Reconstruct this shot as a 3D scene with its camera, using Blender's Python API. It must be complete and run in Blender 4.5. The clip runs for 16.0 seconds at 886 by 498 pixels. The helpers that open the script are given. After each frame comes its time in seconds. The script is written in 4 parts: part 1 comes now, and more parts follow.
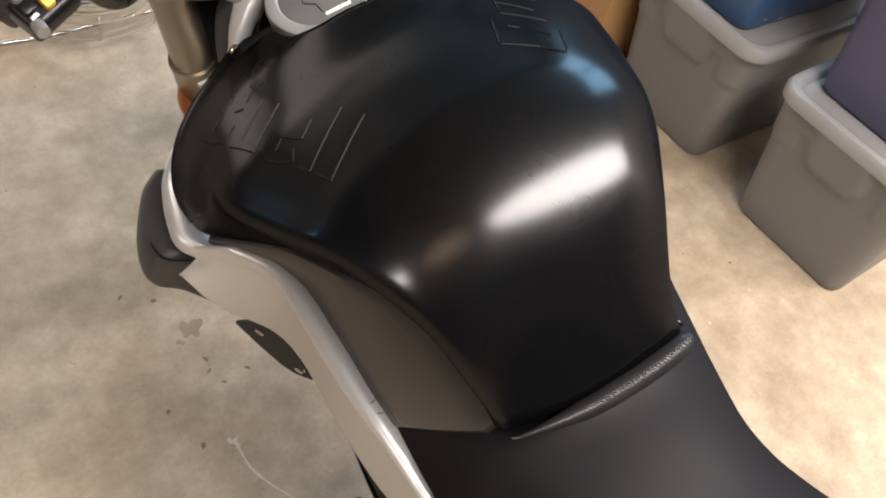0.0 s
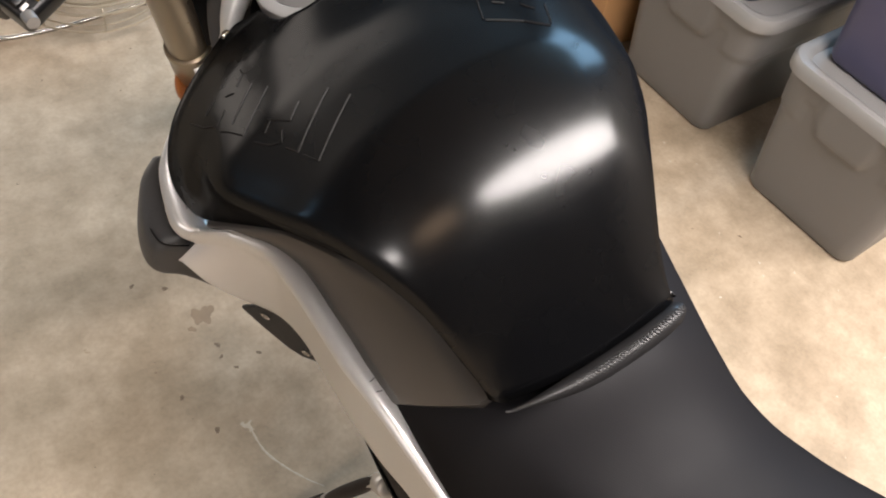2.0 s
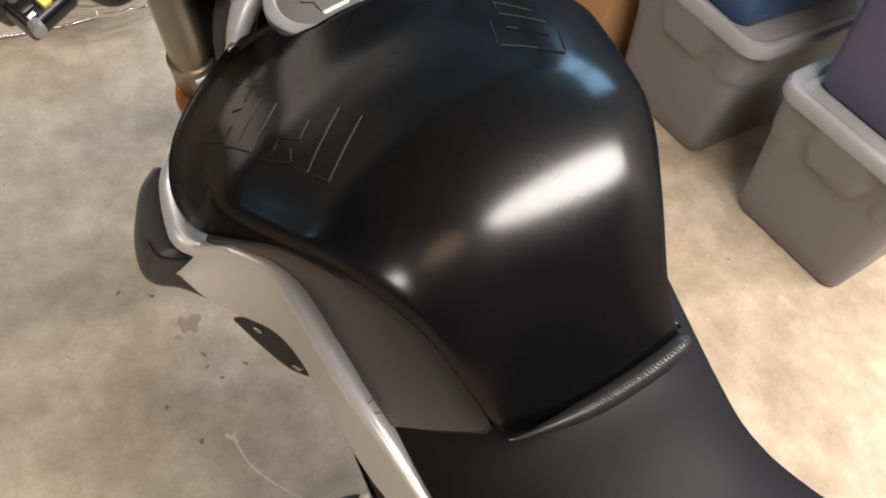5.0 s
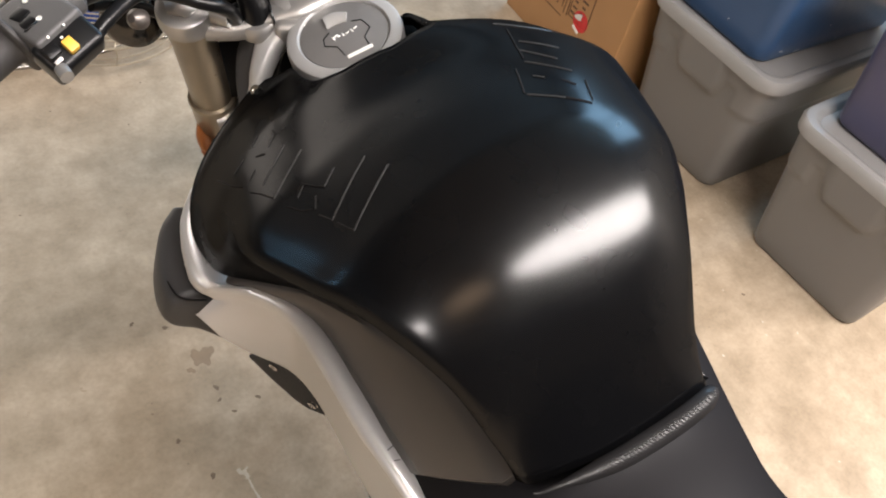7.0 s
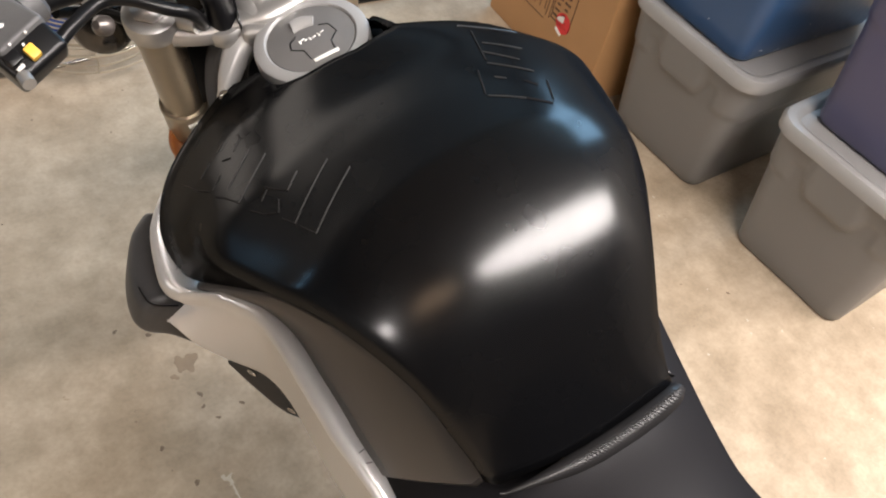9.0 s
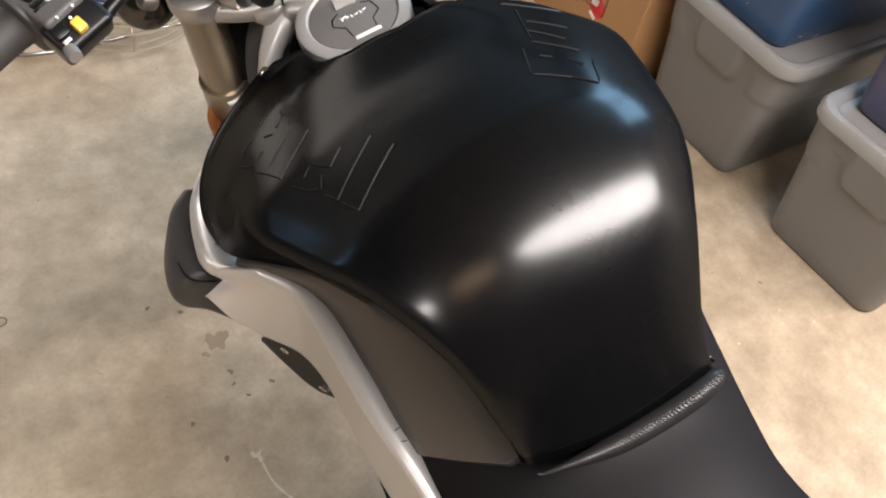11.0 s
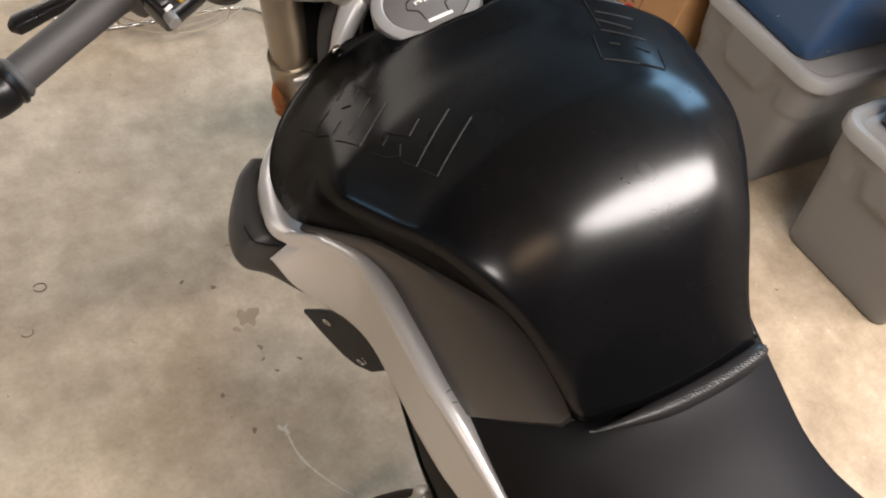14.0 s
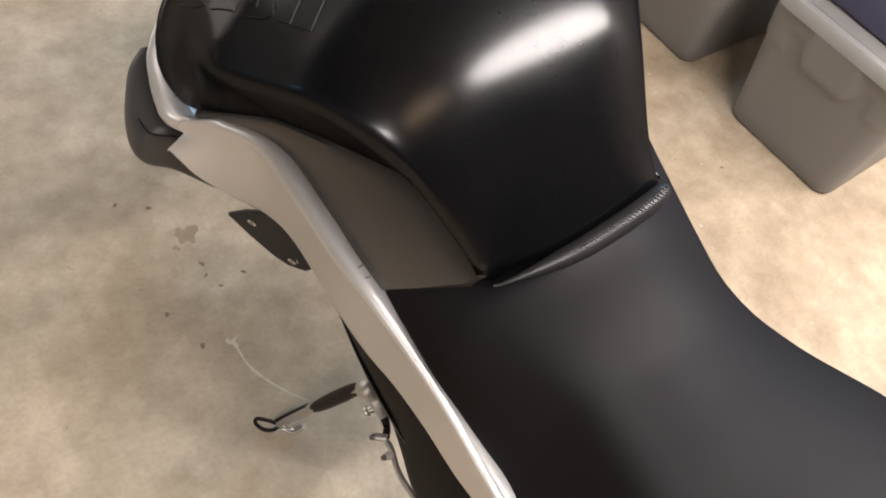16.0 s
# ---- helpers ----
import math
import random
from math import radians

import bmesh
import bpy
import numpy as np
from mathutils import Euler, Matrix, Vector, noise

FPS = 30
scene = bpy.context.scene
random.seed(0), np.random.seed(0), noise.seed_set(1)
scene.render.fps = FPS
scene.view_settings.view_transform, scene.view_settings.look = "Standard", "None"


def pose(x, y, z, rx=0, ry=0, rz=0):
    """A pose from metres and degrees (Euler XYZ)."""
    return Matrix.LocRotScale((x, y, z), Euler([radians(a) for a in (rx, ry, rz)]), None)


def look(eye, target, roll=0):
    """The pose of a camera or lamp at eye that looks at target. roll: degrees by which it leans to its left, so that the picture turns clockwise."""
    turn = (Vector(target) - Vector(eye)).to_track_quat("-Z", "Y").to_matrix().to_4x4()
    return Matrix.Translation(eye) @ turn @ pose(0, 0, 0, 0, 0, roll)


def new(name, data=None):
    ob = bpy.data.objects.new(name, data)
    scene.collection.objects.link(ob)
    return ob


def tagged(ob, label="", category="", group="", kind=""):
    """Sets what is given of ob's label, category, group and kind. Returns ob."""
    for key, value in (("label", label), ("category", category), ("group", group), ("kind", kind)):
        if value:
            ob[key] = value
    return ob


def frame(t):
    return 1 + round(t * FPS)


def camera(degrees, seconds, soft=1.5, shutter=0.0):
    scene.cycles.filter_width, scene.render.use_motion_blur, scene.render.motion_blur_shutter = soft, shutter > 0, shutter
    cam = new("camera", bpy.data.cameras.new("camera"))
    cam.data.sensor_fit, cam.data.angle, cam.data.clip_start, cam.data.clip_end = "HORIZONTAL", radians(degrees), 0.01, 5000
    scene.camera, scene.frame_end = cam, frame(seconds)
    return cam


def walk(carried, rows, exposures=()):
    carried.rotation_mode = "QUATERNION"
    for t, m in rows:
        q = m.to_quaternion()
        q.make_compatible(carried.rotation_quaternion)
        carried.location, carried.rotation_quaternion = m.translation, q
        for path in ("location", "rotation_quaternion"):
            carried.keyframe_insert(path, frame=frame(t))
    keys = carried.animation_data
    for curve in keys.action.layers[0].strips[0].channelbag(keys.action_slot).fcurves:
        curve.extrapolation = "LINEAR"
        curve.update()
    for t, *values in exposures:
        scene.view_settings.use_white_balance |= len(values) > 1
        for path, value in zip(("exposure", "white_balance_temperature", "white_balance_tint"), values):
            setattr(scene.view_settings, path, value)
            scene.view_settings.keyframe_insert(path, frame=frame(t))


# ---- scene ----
cam = camera(55.0, 16.0, soft=2.0)
PATH = [
    (0, (-0.308, -0.378, 1.488), (0.573, 0.576, -0.033), 16.4),
    (0.5, (-0.307, -0.382, 1.494), (0.57, 0.572, -0.029), 17.3),
    (1, (-0.296, -0.394, 1.493), (0.564, 0.546, -0.048), 16.0),
    (1.5, (-0.295, -0.397, 1.49), (0.535, 0.543, -0.067), 14.8),
    (2, (-0.294, -0.394, 1.492), (0.541, 0.552, -0.06), 13.9),
    (2.5, (-0.295, -0.396, 1.496), (0.562, 0.554, -0.042), 14.8),
    (3, (-0.303, -0.391, 1.499), (0.556, 0.586, -0.021), 15.4),
    (3.5, (-0.296, -0.386, 1.497), (0.584, 0.568, -0.025), 16.3),
    (3.7, (-0.294, -0.382, 1.497), (0.59, 0.57, -0.023), 16.5),
    (6, (-0.312, -0.362, 1.483), (0.56, 0.574, -0.055), 17.1),
    (6.5, (-0.306, -0.346, 1.48), (0.566, 0.594, -0.054), 17.3),
    (7, (-0.308, -0.352, 1.496), (0.57, 0.642, -0.001), 16.1),
    (7.5, (-0.306, -0.354, 1.501), (0.578, 0.658, 0.019), 16.3),
    (8, (-0.296, -0.361, 1.497), (0.588, 0.632, 0.003), 15.9),
    (8.2, (-0.295, -0.364, 1.499), (0.596, 0.625, 0.005), 15.9),
    (10.3, (-0.281, -0.365, 1.5), (0.603, 0.643, 0.016), 14.9),
    (10.5, (-0.285, -0.364, 1.499), (0.586, 0.642, 0.006), 15.0),
    (11, (-0.301, -0.361, 1.493), (0.533, 0.635, -0.028), 15.2),
    (11.5, (-0.331, -0.365, 1.494), (0.48, 0.631, -0.039), 15.5),
    (12, (-0.375, -0.37, 1.518), (0.489, 0.681, 0.052), 16.9),
    (12.5, (-0.4, -0.363, 1.515), (0.447, 0.714, 0.059), 18.9),
    (13, (-0.395, -0.365, 1.512), (0.418, 0.72, 0.041), 18.3),
    (13.5, (-0.383, -0.369, 1.508), (0.44, 0.69, 0.025), 18.4),
    (14, (-0.371, -0.383, 1.501), (0.455, 0.623, -0.017), 17.7),
    (14.5, (-0.359, -0.394, 1.488), (0.451, 0.555, -0.076), 17.0),
    (15, (-0.341, -0.413, 1.475), (0.47, 0.48, -0.12), 15.2),
    (15.5, (-0.328, -0.424, 1.468), (0.506, 0.441, -0.13), 16.5),
    (16, (-0.322, -0.437, 1.464), (0.513, 0.401, -0.149), 17.3),
]
walk(cam, [(t, look(eye, target, roll)) for t, eye, target, roll in PATH])

# ---- world and light ----
world = bpy.data.worlds.new("garage_world")
world.use_nodes = True
world.node_tree.nodes["Background"].inputs[0].default_value = (0.9, 0.93, 1.0, 1)
world.node_tree.nodes["Background"].inputs[1].default_value = 0.02
scene.world = world


def area_light(name, eye, target, sx, sy, power, color, roll=0):
    d = bpy.data.lights.new(name, "AREA")
    d.shape, d.size, d.size_y, d.energy, d.color = "RECTANGLE", sx, sy, power, color
    ob = new(name, d)
    ob.matrix_world = look(eye, target, roll)
    return ob


# a long bright ceiling light, an added dull amber lamp for the tank's tan streak, and a short bright one at the far end
LAMPS = ((1.12, -1.12, 4.0, 0.72, 7, 75, (1.0, 0.924, 0.892)), (-2.05, -1.5, 1.5, 0.5, 7, 6, (1.0, 0.66, 0.42)),
         (-4.8, -1.95, 0.9, 0.55, 7, 132, (1.0, 0.924, 0.892)))
for x, y, length, wide, turn, power, color in LAMPS:
    lamp = area_light("ceiling_lamp", (x, y, 2.93), (x, y, 0), length, wide, power * length, color)
    lamp.data.shape = "ELLIPSE"
    lamp.matrix_world = pose(x, y, 2.93, 0, 0, turn)
# added soft fill at the north wall, for the far floor and the tank's front
for x, z, w, h, power in ((-1.75, 1.25, 6.3, 2.36, 8), (-0.7, 1.25, 4.2, 2.2, 68)):
    door = area_light("north_fill", (x, 3.955 + 0.0005 * w, z), (x, 0, z), w, h, power, (1.0, 0.89, 0.80))
    door.data.shape = "ELLIPSE"
# daylight in the two high panes of the east wall, and a small one of the north wall
WINDOWS = ((3.17, 1.35, 3.02, 1.1, 1.5, -90, 84, (0.37, 0.68, 1.0)), (3.17, 2.55, 3.02, 1.1, 1.5, -90, 84, (0.37, 0.68, 1.0)),
           (-5.45, 3.97, 1.36, 0.10, 0.14, 0, 8, (0.33, 0.66, 1.0)))
for x, y, z, w, h, turn, power, color in WINDOWS:
    m = pose(x, y, z, 0, 0, turn)
    area_light("window_light", (x, y, z), m @ Vector((0, -1, 0)), w, h, power, color)


# ---- materials ----
def material(name, color, rough=0.5, metal=0.0, vary=0.15, scale=8.0, bump=0.0, bump_scale=60.0, spec=0.5, color2=None, coat=0.0):
    m = bpy.data.materials.new(name)
    m.use_nodes = True
    nt = m.node_tree
    b = nt.nodes["Principled BSDF"]
    tc = nt.nodes.new("ShaderNodeTexCoord")
    n1 = nt.nodes.new("ShaderNodeTexNoise")
    n1.inputs["Scale"].default_value, n1.inputs["Detail"].default_value = scale, 6
    nt.links.new(tc.outputs["Object"], n1.inputs["Vector"])
    mix = nt.nodes.new("ShaderNodeMix")
    mix.data_type = "RGBA"
    c2 = color2 or tuple(c * (1 - vary) for c in color)
    mix.inputs[6].default_value, mix.inputs[7].default_value = (*color, 1), (*c2, 1)
    nt.links.new(n1.outputs["Fac"], mix.inputs[0])
    nt.links.new(mix.outputs[2], b.inputs["Base Color"])
    b.inputs["Roughness"].default_value, b.inputs["Metallic"].default_value = rough, metal
    b.inputs["Specular IOR Level"].default_value = spec
    b.inputs["Coat Weight"].default_value = coat
    b.inputs["Coat Roughness"].default_value = 0.29
    n2 = nt.nodes.new("ShaderNodeTexNoise")
    n2.inputs["Scale"].default_value, n2.inputs["Detail"].default_value = bump_scale, 4
    nt.links.new(tc.outputs["Object"], n2.inputs["Vector"])
    mr = nt.nodes.new("ShaderNodeMapRange")
    mr.inputs["To Min"].default_value, mr.inputs["To Max"].default_value = max(rough - 0.06, 0.02), min(rough + 0.06, 1)
    nt.links.new(n2.outputs["Fac"], mr.inputs["Value"])
    nt.links.new(mr.outputs["Result"], b.inputs["Roughness"])
    if bump:
        bp = nt.nodes.new("ShaderNodeBump")
        bp.inputs["Strength"].default_value, bp.inputs["Distance"].default_value = bump, 0.002
        nt.links.new(n2.outputs["Fac"], bp.inputs["Height"])
        nt.links.new(bp.outputs["Normal"], b.inputs["Normal"])
    return m


def satin(name, color, gloss, rough, haze, bump=0.0, bump_scale=300.0):
    """A dark satin surface: a matte body under a gloss that is part tight, part hazy, with faint smudges."""
    m = bpy.data.materials.new(name)
    m.use_nodes = True
    nt = m.node_tree
    nt.nodes.remove(nt.nodes["Principled BSDF"])
    tc = nt.nodes.new("ShaderNodeTexCoord")
    d, mix, both = nt.nodes.new("ShaderNodeBsdfDiffuse"), nt.nodes.new("ShaderNodeMixShader"), nt.nodes.new("ShaderNodeMixShader")
    tight, wide = nt.nodes.new("ShaderNodeBsdfGlossy"), nt.nodes.new("ShaderNodeBsdfGlossy")
    d.inputs["Color"].default_value = (*color, 1)
    mix.inputs[0].default_value = min(gloss, 1)
    if gloss > 1:
        # a refractive index: the gloss grows towards grazing sight, less than on a polished skin
        fres, ease = nt.nodes.new("ShaderNodeFresnel"), nt.nodes.new("ShaderNodeMapRange")
        fres.inputs["IOR"].default_value = gloss
        low = ((gloss - 1) / (gloss + 1)) ** 2
        ease.inputs["From Min"].default_value = ease.inputs["To Min"].default_value = low
        ease.inputs["To Max"].default_value = 0.09
        nt.links.new(fres.outputs[0], ease.inputs["Value"])
        nt.links.new(ease.outputs["Result"], mix.inputs[0])
    smudge, fine = nt.nodes.new("ShaderNodeTexNoise"), nt.nodes.new("ShaderNodeTexNoise")
    smudge.inputs["Scale"].default_value, smudge.inputs["Detail"].default_value, smudge.inputs["Roughness"].default_value = 22, 3, 0.5
    fine.inputs["Scale"].default_value, fine.inputs["Detail"].default_value = bump_scale, 3
    for n in (smudge, fine):
        nt.links.new(tc.outputs["Object"], n.inputs["Vector"])

    def ranged(lo, hi, to):
        mr = nt.nodes.new("ShaderNodeMapRange")
        mr.inputs["From Min"].default_value, mr.inputs["From Max"].default_value = 0.3, 0.7
        mr.inputs["To Min"].default_value, mr.inputs["To Max"].default_value = lo, hi
        nt.links.new(smudge.outputs["Fac"], mr.inputs["Value"])
        nt.links.new(mr.outputs["Result"], to)

    ranged(rough * 0.97, rough * 1.05, tight.inputs["Roughness"])
    ranged(haze * 0.7, min(haze * 1.4, 1), both.inputs[0])
    wide.inputs["Roughness"].default_value = min(rough * 2.1, 0.8)
    if bump:
        bp = nt.nodes.new("ShaderNodeBump")
        bp.inputs["Strength"].default_value, bp.inputs["Distance"].default_value = bump, 0.002
        nt.links.new(fine.outputs["Fac"], bp.inputs["Height"])
        for n in (d, tight, wide):
            nt.links.new(bp.outputs["Normal"], n.inputs["Normal"])
    nt.links.new(tight.outputs[0], both.inputs[1])
    nt.links.new(wide.outputs[0], both.inputs[2])
    nt.links.new(d.outputs[0], mix.inputs[1])
    nt.links.new(both.outputs[0], mix.inputs[2])
    nt.links.new(mix.outputs[0], nt.nodes["Material Output"].inputs["Surface"])
    return m


M_TANK = satin("satin_black_plastic", (0.0016, 0.0017, 0.0021), 1.49, 0.19, 0.17)
M_SILVER = material("silver_paint", (0.57, 0.565, 0.555), 0.34, 0.5, 0.06, 20, 0.02, 1200, coat=1.0)
M_PANEL = material("grey_paint", (0.112, 0.102, 0.094), 0.42, 0.5, 0.1, 20, 0.03, 900)
M_SEAT = satin("seat_vinyl", (0.0080, 0.0076, 0.0086), 0.0125, 0.52, 0.3, 0.05, 700)
M_PIPE = satin("piping_vinyl", (0.008, 0.0076, 0.0082), 0.042, 0.33, 0.3)
M_BLACK = material("black_plastic", (0.006, 0.006, 0.0066), 0.30, vary=0.3, scale=30, spec=0.25)
M_COVER = material("matte_black_cover", (0.0105, 0.0090, 0.0085), 0.75, vary=0.3, scale=25, bump=0.1, bump_scale=300, spec=0.15)
M_GRIME = material("grimy_paint", (0.015, 0.0105, 0.0085), 0.6, spec=0.2, vary=0.5, scale=120, bump=0.2, bump_scale=400, color2=(0.007, 0.0055, 0.005))
# the scoop's own charcoal, and the painted shade of the silver spar's web
M_GREYPL_SHADE = material("charcoal_plastic_and_shade", (0.036, 0.035, 0.0355), 0.5, vary=0.15, scale=40, bump=0.1, bump_scale=500)
M_FORK = material("anodised_fork", (0.40, 0.345, 0.265), 0.30, 0.9, 0.1, 14)
M_ALU = material("cast_aluminium", (0.50, 0.49, 0.475), 0.42, 0.85, 0.12, 40, 0.08, 300)
M_CHROME = material("chrome", (0.75, 0.74, 0.72), 0.12, 1.0, 0.05, 40)
M_DARKCHROME = material("dark_gloss_metal", (0.10, 0.095, 0.09), 0.18, 0.8, 0.2, 30)
M_RUBBER = material("grip_rubber", (0.042, 0.040, 0.0395), 0.6, vary=0.15, scale=60, bump=0.2, bump_scale=800)
M_ORANGE = material("amber_lens", (0.30, 0.10, 0.025), 0.3, vary=0.2, scale=60)
M_YELLOW = material("yellow_button", (0.66, 0.40, 0.05), 0.45, vary=0.1, scale=60)
M_WHITE = material("white_mark", (0.75, 0.74, 0.70), 0.4, vary=0.05, scale=60)
M_TOTE = material("grey_tote_plastic", (0.165, 0.160, 0.156), 0.42, vary=0.08, scale=6, bump=0.05, bump_scale=300)
M_LID = material("grey_lid_plastic", (0.265, 0.258, 0.250), 0.36, vary=0.08, scale=6, bump=0.05, bump_scale=300)
M_BLUE = material("blue_tote_plastic", (0.032, 0.078, 0.175), 0.35, vary=0.15, scale=5)
M_PURPLE = material("slate_blue_tote_plastic", (0.078, 0.075, 0.135), 0.38, vary=0.15, scale=5)
M_CARD = material("cardboard", (0.37, 0.20, 0.082), 0.8, vary=0.15, scale=10, bump=0.1, bump_scale=120)
M_INK = material("brown_ink", (0.10, 0.05, 0.025), 0.8, vary=0.1, scale=40)
M_MARK = material("pale_grey_print", (0.48, 0.46, 0.43), 0.5, vary=0.1, scale=40)
M_RED = material("red_print", (0.6, 0.03, 0.03), 0.5, vary=0.1, scale=40)
M_WALL = material("painted_wall", (0.46, 0.43, 0.39), 0.8, vary=0.06, scale=2, bump=0.1, bump_scale=80)
M_WALLDARK = material("dark_reflected_wall", (0.07, 0.06, 0.05), 0.8, vary=0.2, scale=3, bump=0.1, bump_scale=40)
M_CEIL = material("darkened_ceiling", (0.26, 0.21, 0.155), 0.85, vary=0.2, scale=3)
M_WIRE = material("fan_wire", (0.40, 0.34, 0.25), 0.35, 0.6, 0.1, 60)
M_TUBE = material("bright_steel_tube", (0.46, 0.44, 0.41), 0.25, 0.9, 0.15, 60)
M_BLADE = material("blue_fan_blade", (0.02, 0.05, 0.19), 0.35, vary=0.1, scale=20)
M_COPPER = material("copper_badge", (0.6, 0.28, 0.18), 0.3, 0.9, 0.1, 40)
M_TYRE = material("tyre_rubber", (0.02, 0.02, 0.02), 0.75, vary=0.2, scale=50, bump=0.1, bump_scale=300)
M_STEEL = material("worn_steel", (0.30, 0.28, 0.26), 0.4, 0.8, 0.5, 90, 0.15, 300, color2=(0.05, 0.035, 0.03))


def concrete():
    m = bpy.data.materials.new("concrete")
    m.use_nodes = True
    nt = m.node_tree
    b = nt.nodes["Principled BSDF"]
    tc = nt.nodes.new("ShaderNodeTexCoord")

    def noise_node(scale, detail, rough=0.55):
        n = nt.nodes.new("ShaderNodeTexNoise")
        n.inputs["Scale"].default_value, n.inputs["Detail"].default_value, n.inputs["Roughness"].default_value = scale, detail, rough
        nt.links.new(tc.outputs["Object"], n.inputs["Vector"])
        return n

    def ramp(src, stops):
        r = nt.nodes.new("ShaderNodeValToRGB")
        r.color_ramp.elements[0].position, r.color_ramp.elements[0].color = stops[0][0], (*stops[0][1], 1)
        r.color_ramp.elements[1].position, r.color_ramp.elements[1].color = stops[1][0], (*stops[1][1], 1)
        nt.links.new(src, r.inputs["Fac"])
        return r

    def mixed(kind, fac, a, c):
        x = nt.nodes.new("ShaderNodeMix")
        x.data_type, x.blend_type = "RGBA", kind
        x.inputs[0].default_value = fac
        nt.links.new(a, x.inputs[6])
        nt.links.new(c, x.inputs[7])
        return x.outputs[2]

    big = ramp(noise_node(2.2, 8, 0.6).outputs["Fac"], ((0.3, (0.288, 0.223, 0.152)), (0.7, (0.482, 0.397, 0.296))))
    mid = ramp(noise_node(11, 8, 0.62).outputs["Fac"], ((0.33, (0.73, 0.715, 0.68)), (0.64, (1.08, 1.08, 1.08))))
    fine = ramp(noise_node(110, 4).outputs["Fac"], ((0.3, (0.92, 0.92, 0.92)), (0.6, (1.04, 1.04, 1.04))))
    pits = ramp(noise_node(75, 5, 0.7).outputs["Fac"], ((0.27, (0.62, 0.56, 0.50)), (0.35, (1, 1, 1))))
    spots = ramp(noise_node(30, 3, 0.5).outputs["Fac"], ((0.22, (0.45, 0.38, 0.30)), (0.28, (1, 1, 1))))
    c = mixed("MULTIPLY", 1.0, big.outputs["Color"], mid.outputs["Color"])
    c = mixed("MULTIPLY", 1.0, c, fine.outputs["Color"])
    c = mixed("MULTIPLY", 0.7, c, spots.outputs["Color"])
    c = mixed("MULTIPLY", 0.8, c, pits.outputs["Color"])
    nt.links.new(c, b.inputs["Base Color"])
    b.inputs["Roughness"].default_value = 0.55
    bp = nt.nodes.new("ShaderNodeBump")
    bp.inputs["Strength"].default_value, bp.inputs["Distance"].default_value = 0.06, 0.003
    nt.links.new(noise_node(90, 6).outputs["Fac"], bp.inputs["Height"])
    nt.links.new(bp.outputs["Normal"], b.inputs["Normal"])
    return m


M_FLOOR = concrete()


# ---- mesh helpers ----
def part(name, bm, mat, parent=None, label="", smooth=True, mods=()):
    me = bpy.data.meshes.new(name)
    bmesh.ops.recalc_face_normals(bm, faces=bm.faces)
    for e in bm.edges:
        e.smooth = len(e.link_faces) != 2 or e.calc_face_angle(0.0) < 0.75
    bm.to_mesh(me)
    bm.free()
    me.materials.append(mat)
    for p in me.polygons:
        p.use_smooth = smooth
    ob = new(name, me)
    if parent:
        ob.parent = parent
    if label:
        ob["label"] = label
    for kind, vals in mods:
        md = ob.modifiers.new(kind.lower(), kind)
        if kind == "SOLIDIFY":
            md.thickness, md.offset = vals
        elif kind == "BEVEL":
            md.width, md.segments = vals
            md.limit_method, md.angle_limit = "ANGLE", radians(35)
            md.harden_normals = False
        elif kind == "SUBSURF":
            md.levels = md.render_levels = vals[0]
    return ob


def empty(name, m, label, category, kind=""):
    e = new(name)
    e.empty_display_size = 0.1
    e.matrix_basis = m
    return tagged(e, label, category, kind=kind)


def grid(rows, close=False, caps=False, bm=None):
    """A skin over rows of points; close joins each row's ends, caps shuts the first and last row."""
    bm = bm or bmesh.new()
    vs = [[bm.verts.new(p) for p in r] for r in rows]
    n = len(rows[0])
    for a, b in zip(vs, vs[1:]):
        for i in range(n if close else n - 1):
            j = (i + 1) % n
            bm.faces.new((a[i], a[j], b[j], b[i]))
    if caps:
        bm.faces.new(vs[0])
        bm.faces.new(vs[-1])
    return bm


def box(sx, sy, sz, m=None, bm=None, bevel=0.0, seg=2):
    b = bmesh.new()
    bmesh.ops.create_cube(b, size=1, matrix=Matrix.Diagonal((sx, sy, sz, 1)))
    if bevel:
        bmesh.ops.bevel(b, geom=b.edges[:], offset=bevel, segments=seg, profile=0.6, affect="EDGES")
    b.transform(m or Matrix())
    if bm is None:
        return b
    me = bpy.data.meshes.new("tmp")
    b.to_mesh(me)
    b.free()
    bm.from_mesh(me)
    bpy.data.meshes.remove(me)
    return bm


def lathe(profile, seg=40, m=None, caps=True):
    """Turn (r, z) pairs about z."""
    rows = [[(r * math.cos(2 * math.pi * k / seg), r * math.sin(2 * math.pi * k / seg), z) for k in range(seg)] for r, z in profile]
    bm = grid(rows, close=True, caps=caps)
    bm.transform(m or Matrix())
    return bm


def spline(pts, n):
    """Catmull-Rom through pts, n steps a span."""
    P = [Vector(p) for p in pts]
    P = [2 * P[0] - P[1]] + P + [2 * P[-1] - P[-2]]
    out = []
    for i in range(1, len(P) - 2):
        a, b, c, d = P[i - 1 : i + 3]
        for k in range(n):
            t = k / n
            out.append(0.5 * ((2 * b) + (c - a) * t + (2 * a - 5 * b + 4 * c - d) * t * t + (3 * b - a - 3 * c + d) * t**3))
    out.append(P[-2])
    return out


def tube(pts, r, seg=14, n=8, caps=True, radii=None, bm=None):
    """A round tube along a smooth curve through pts."""
    c = spline(pts, n) if n else [Vector(p) for p in pts]
    rows, up = [], None
    for i, p in enumerate(c):
        d = (c[min(i + 1, len(c) - 1)] - c[max(i - 1, 0)]).normalized()
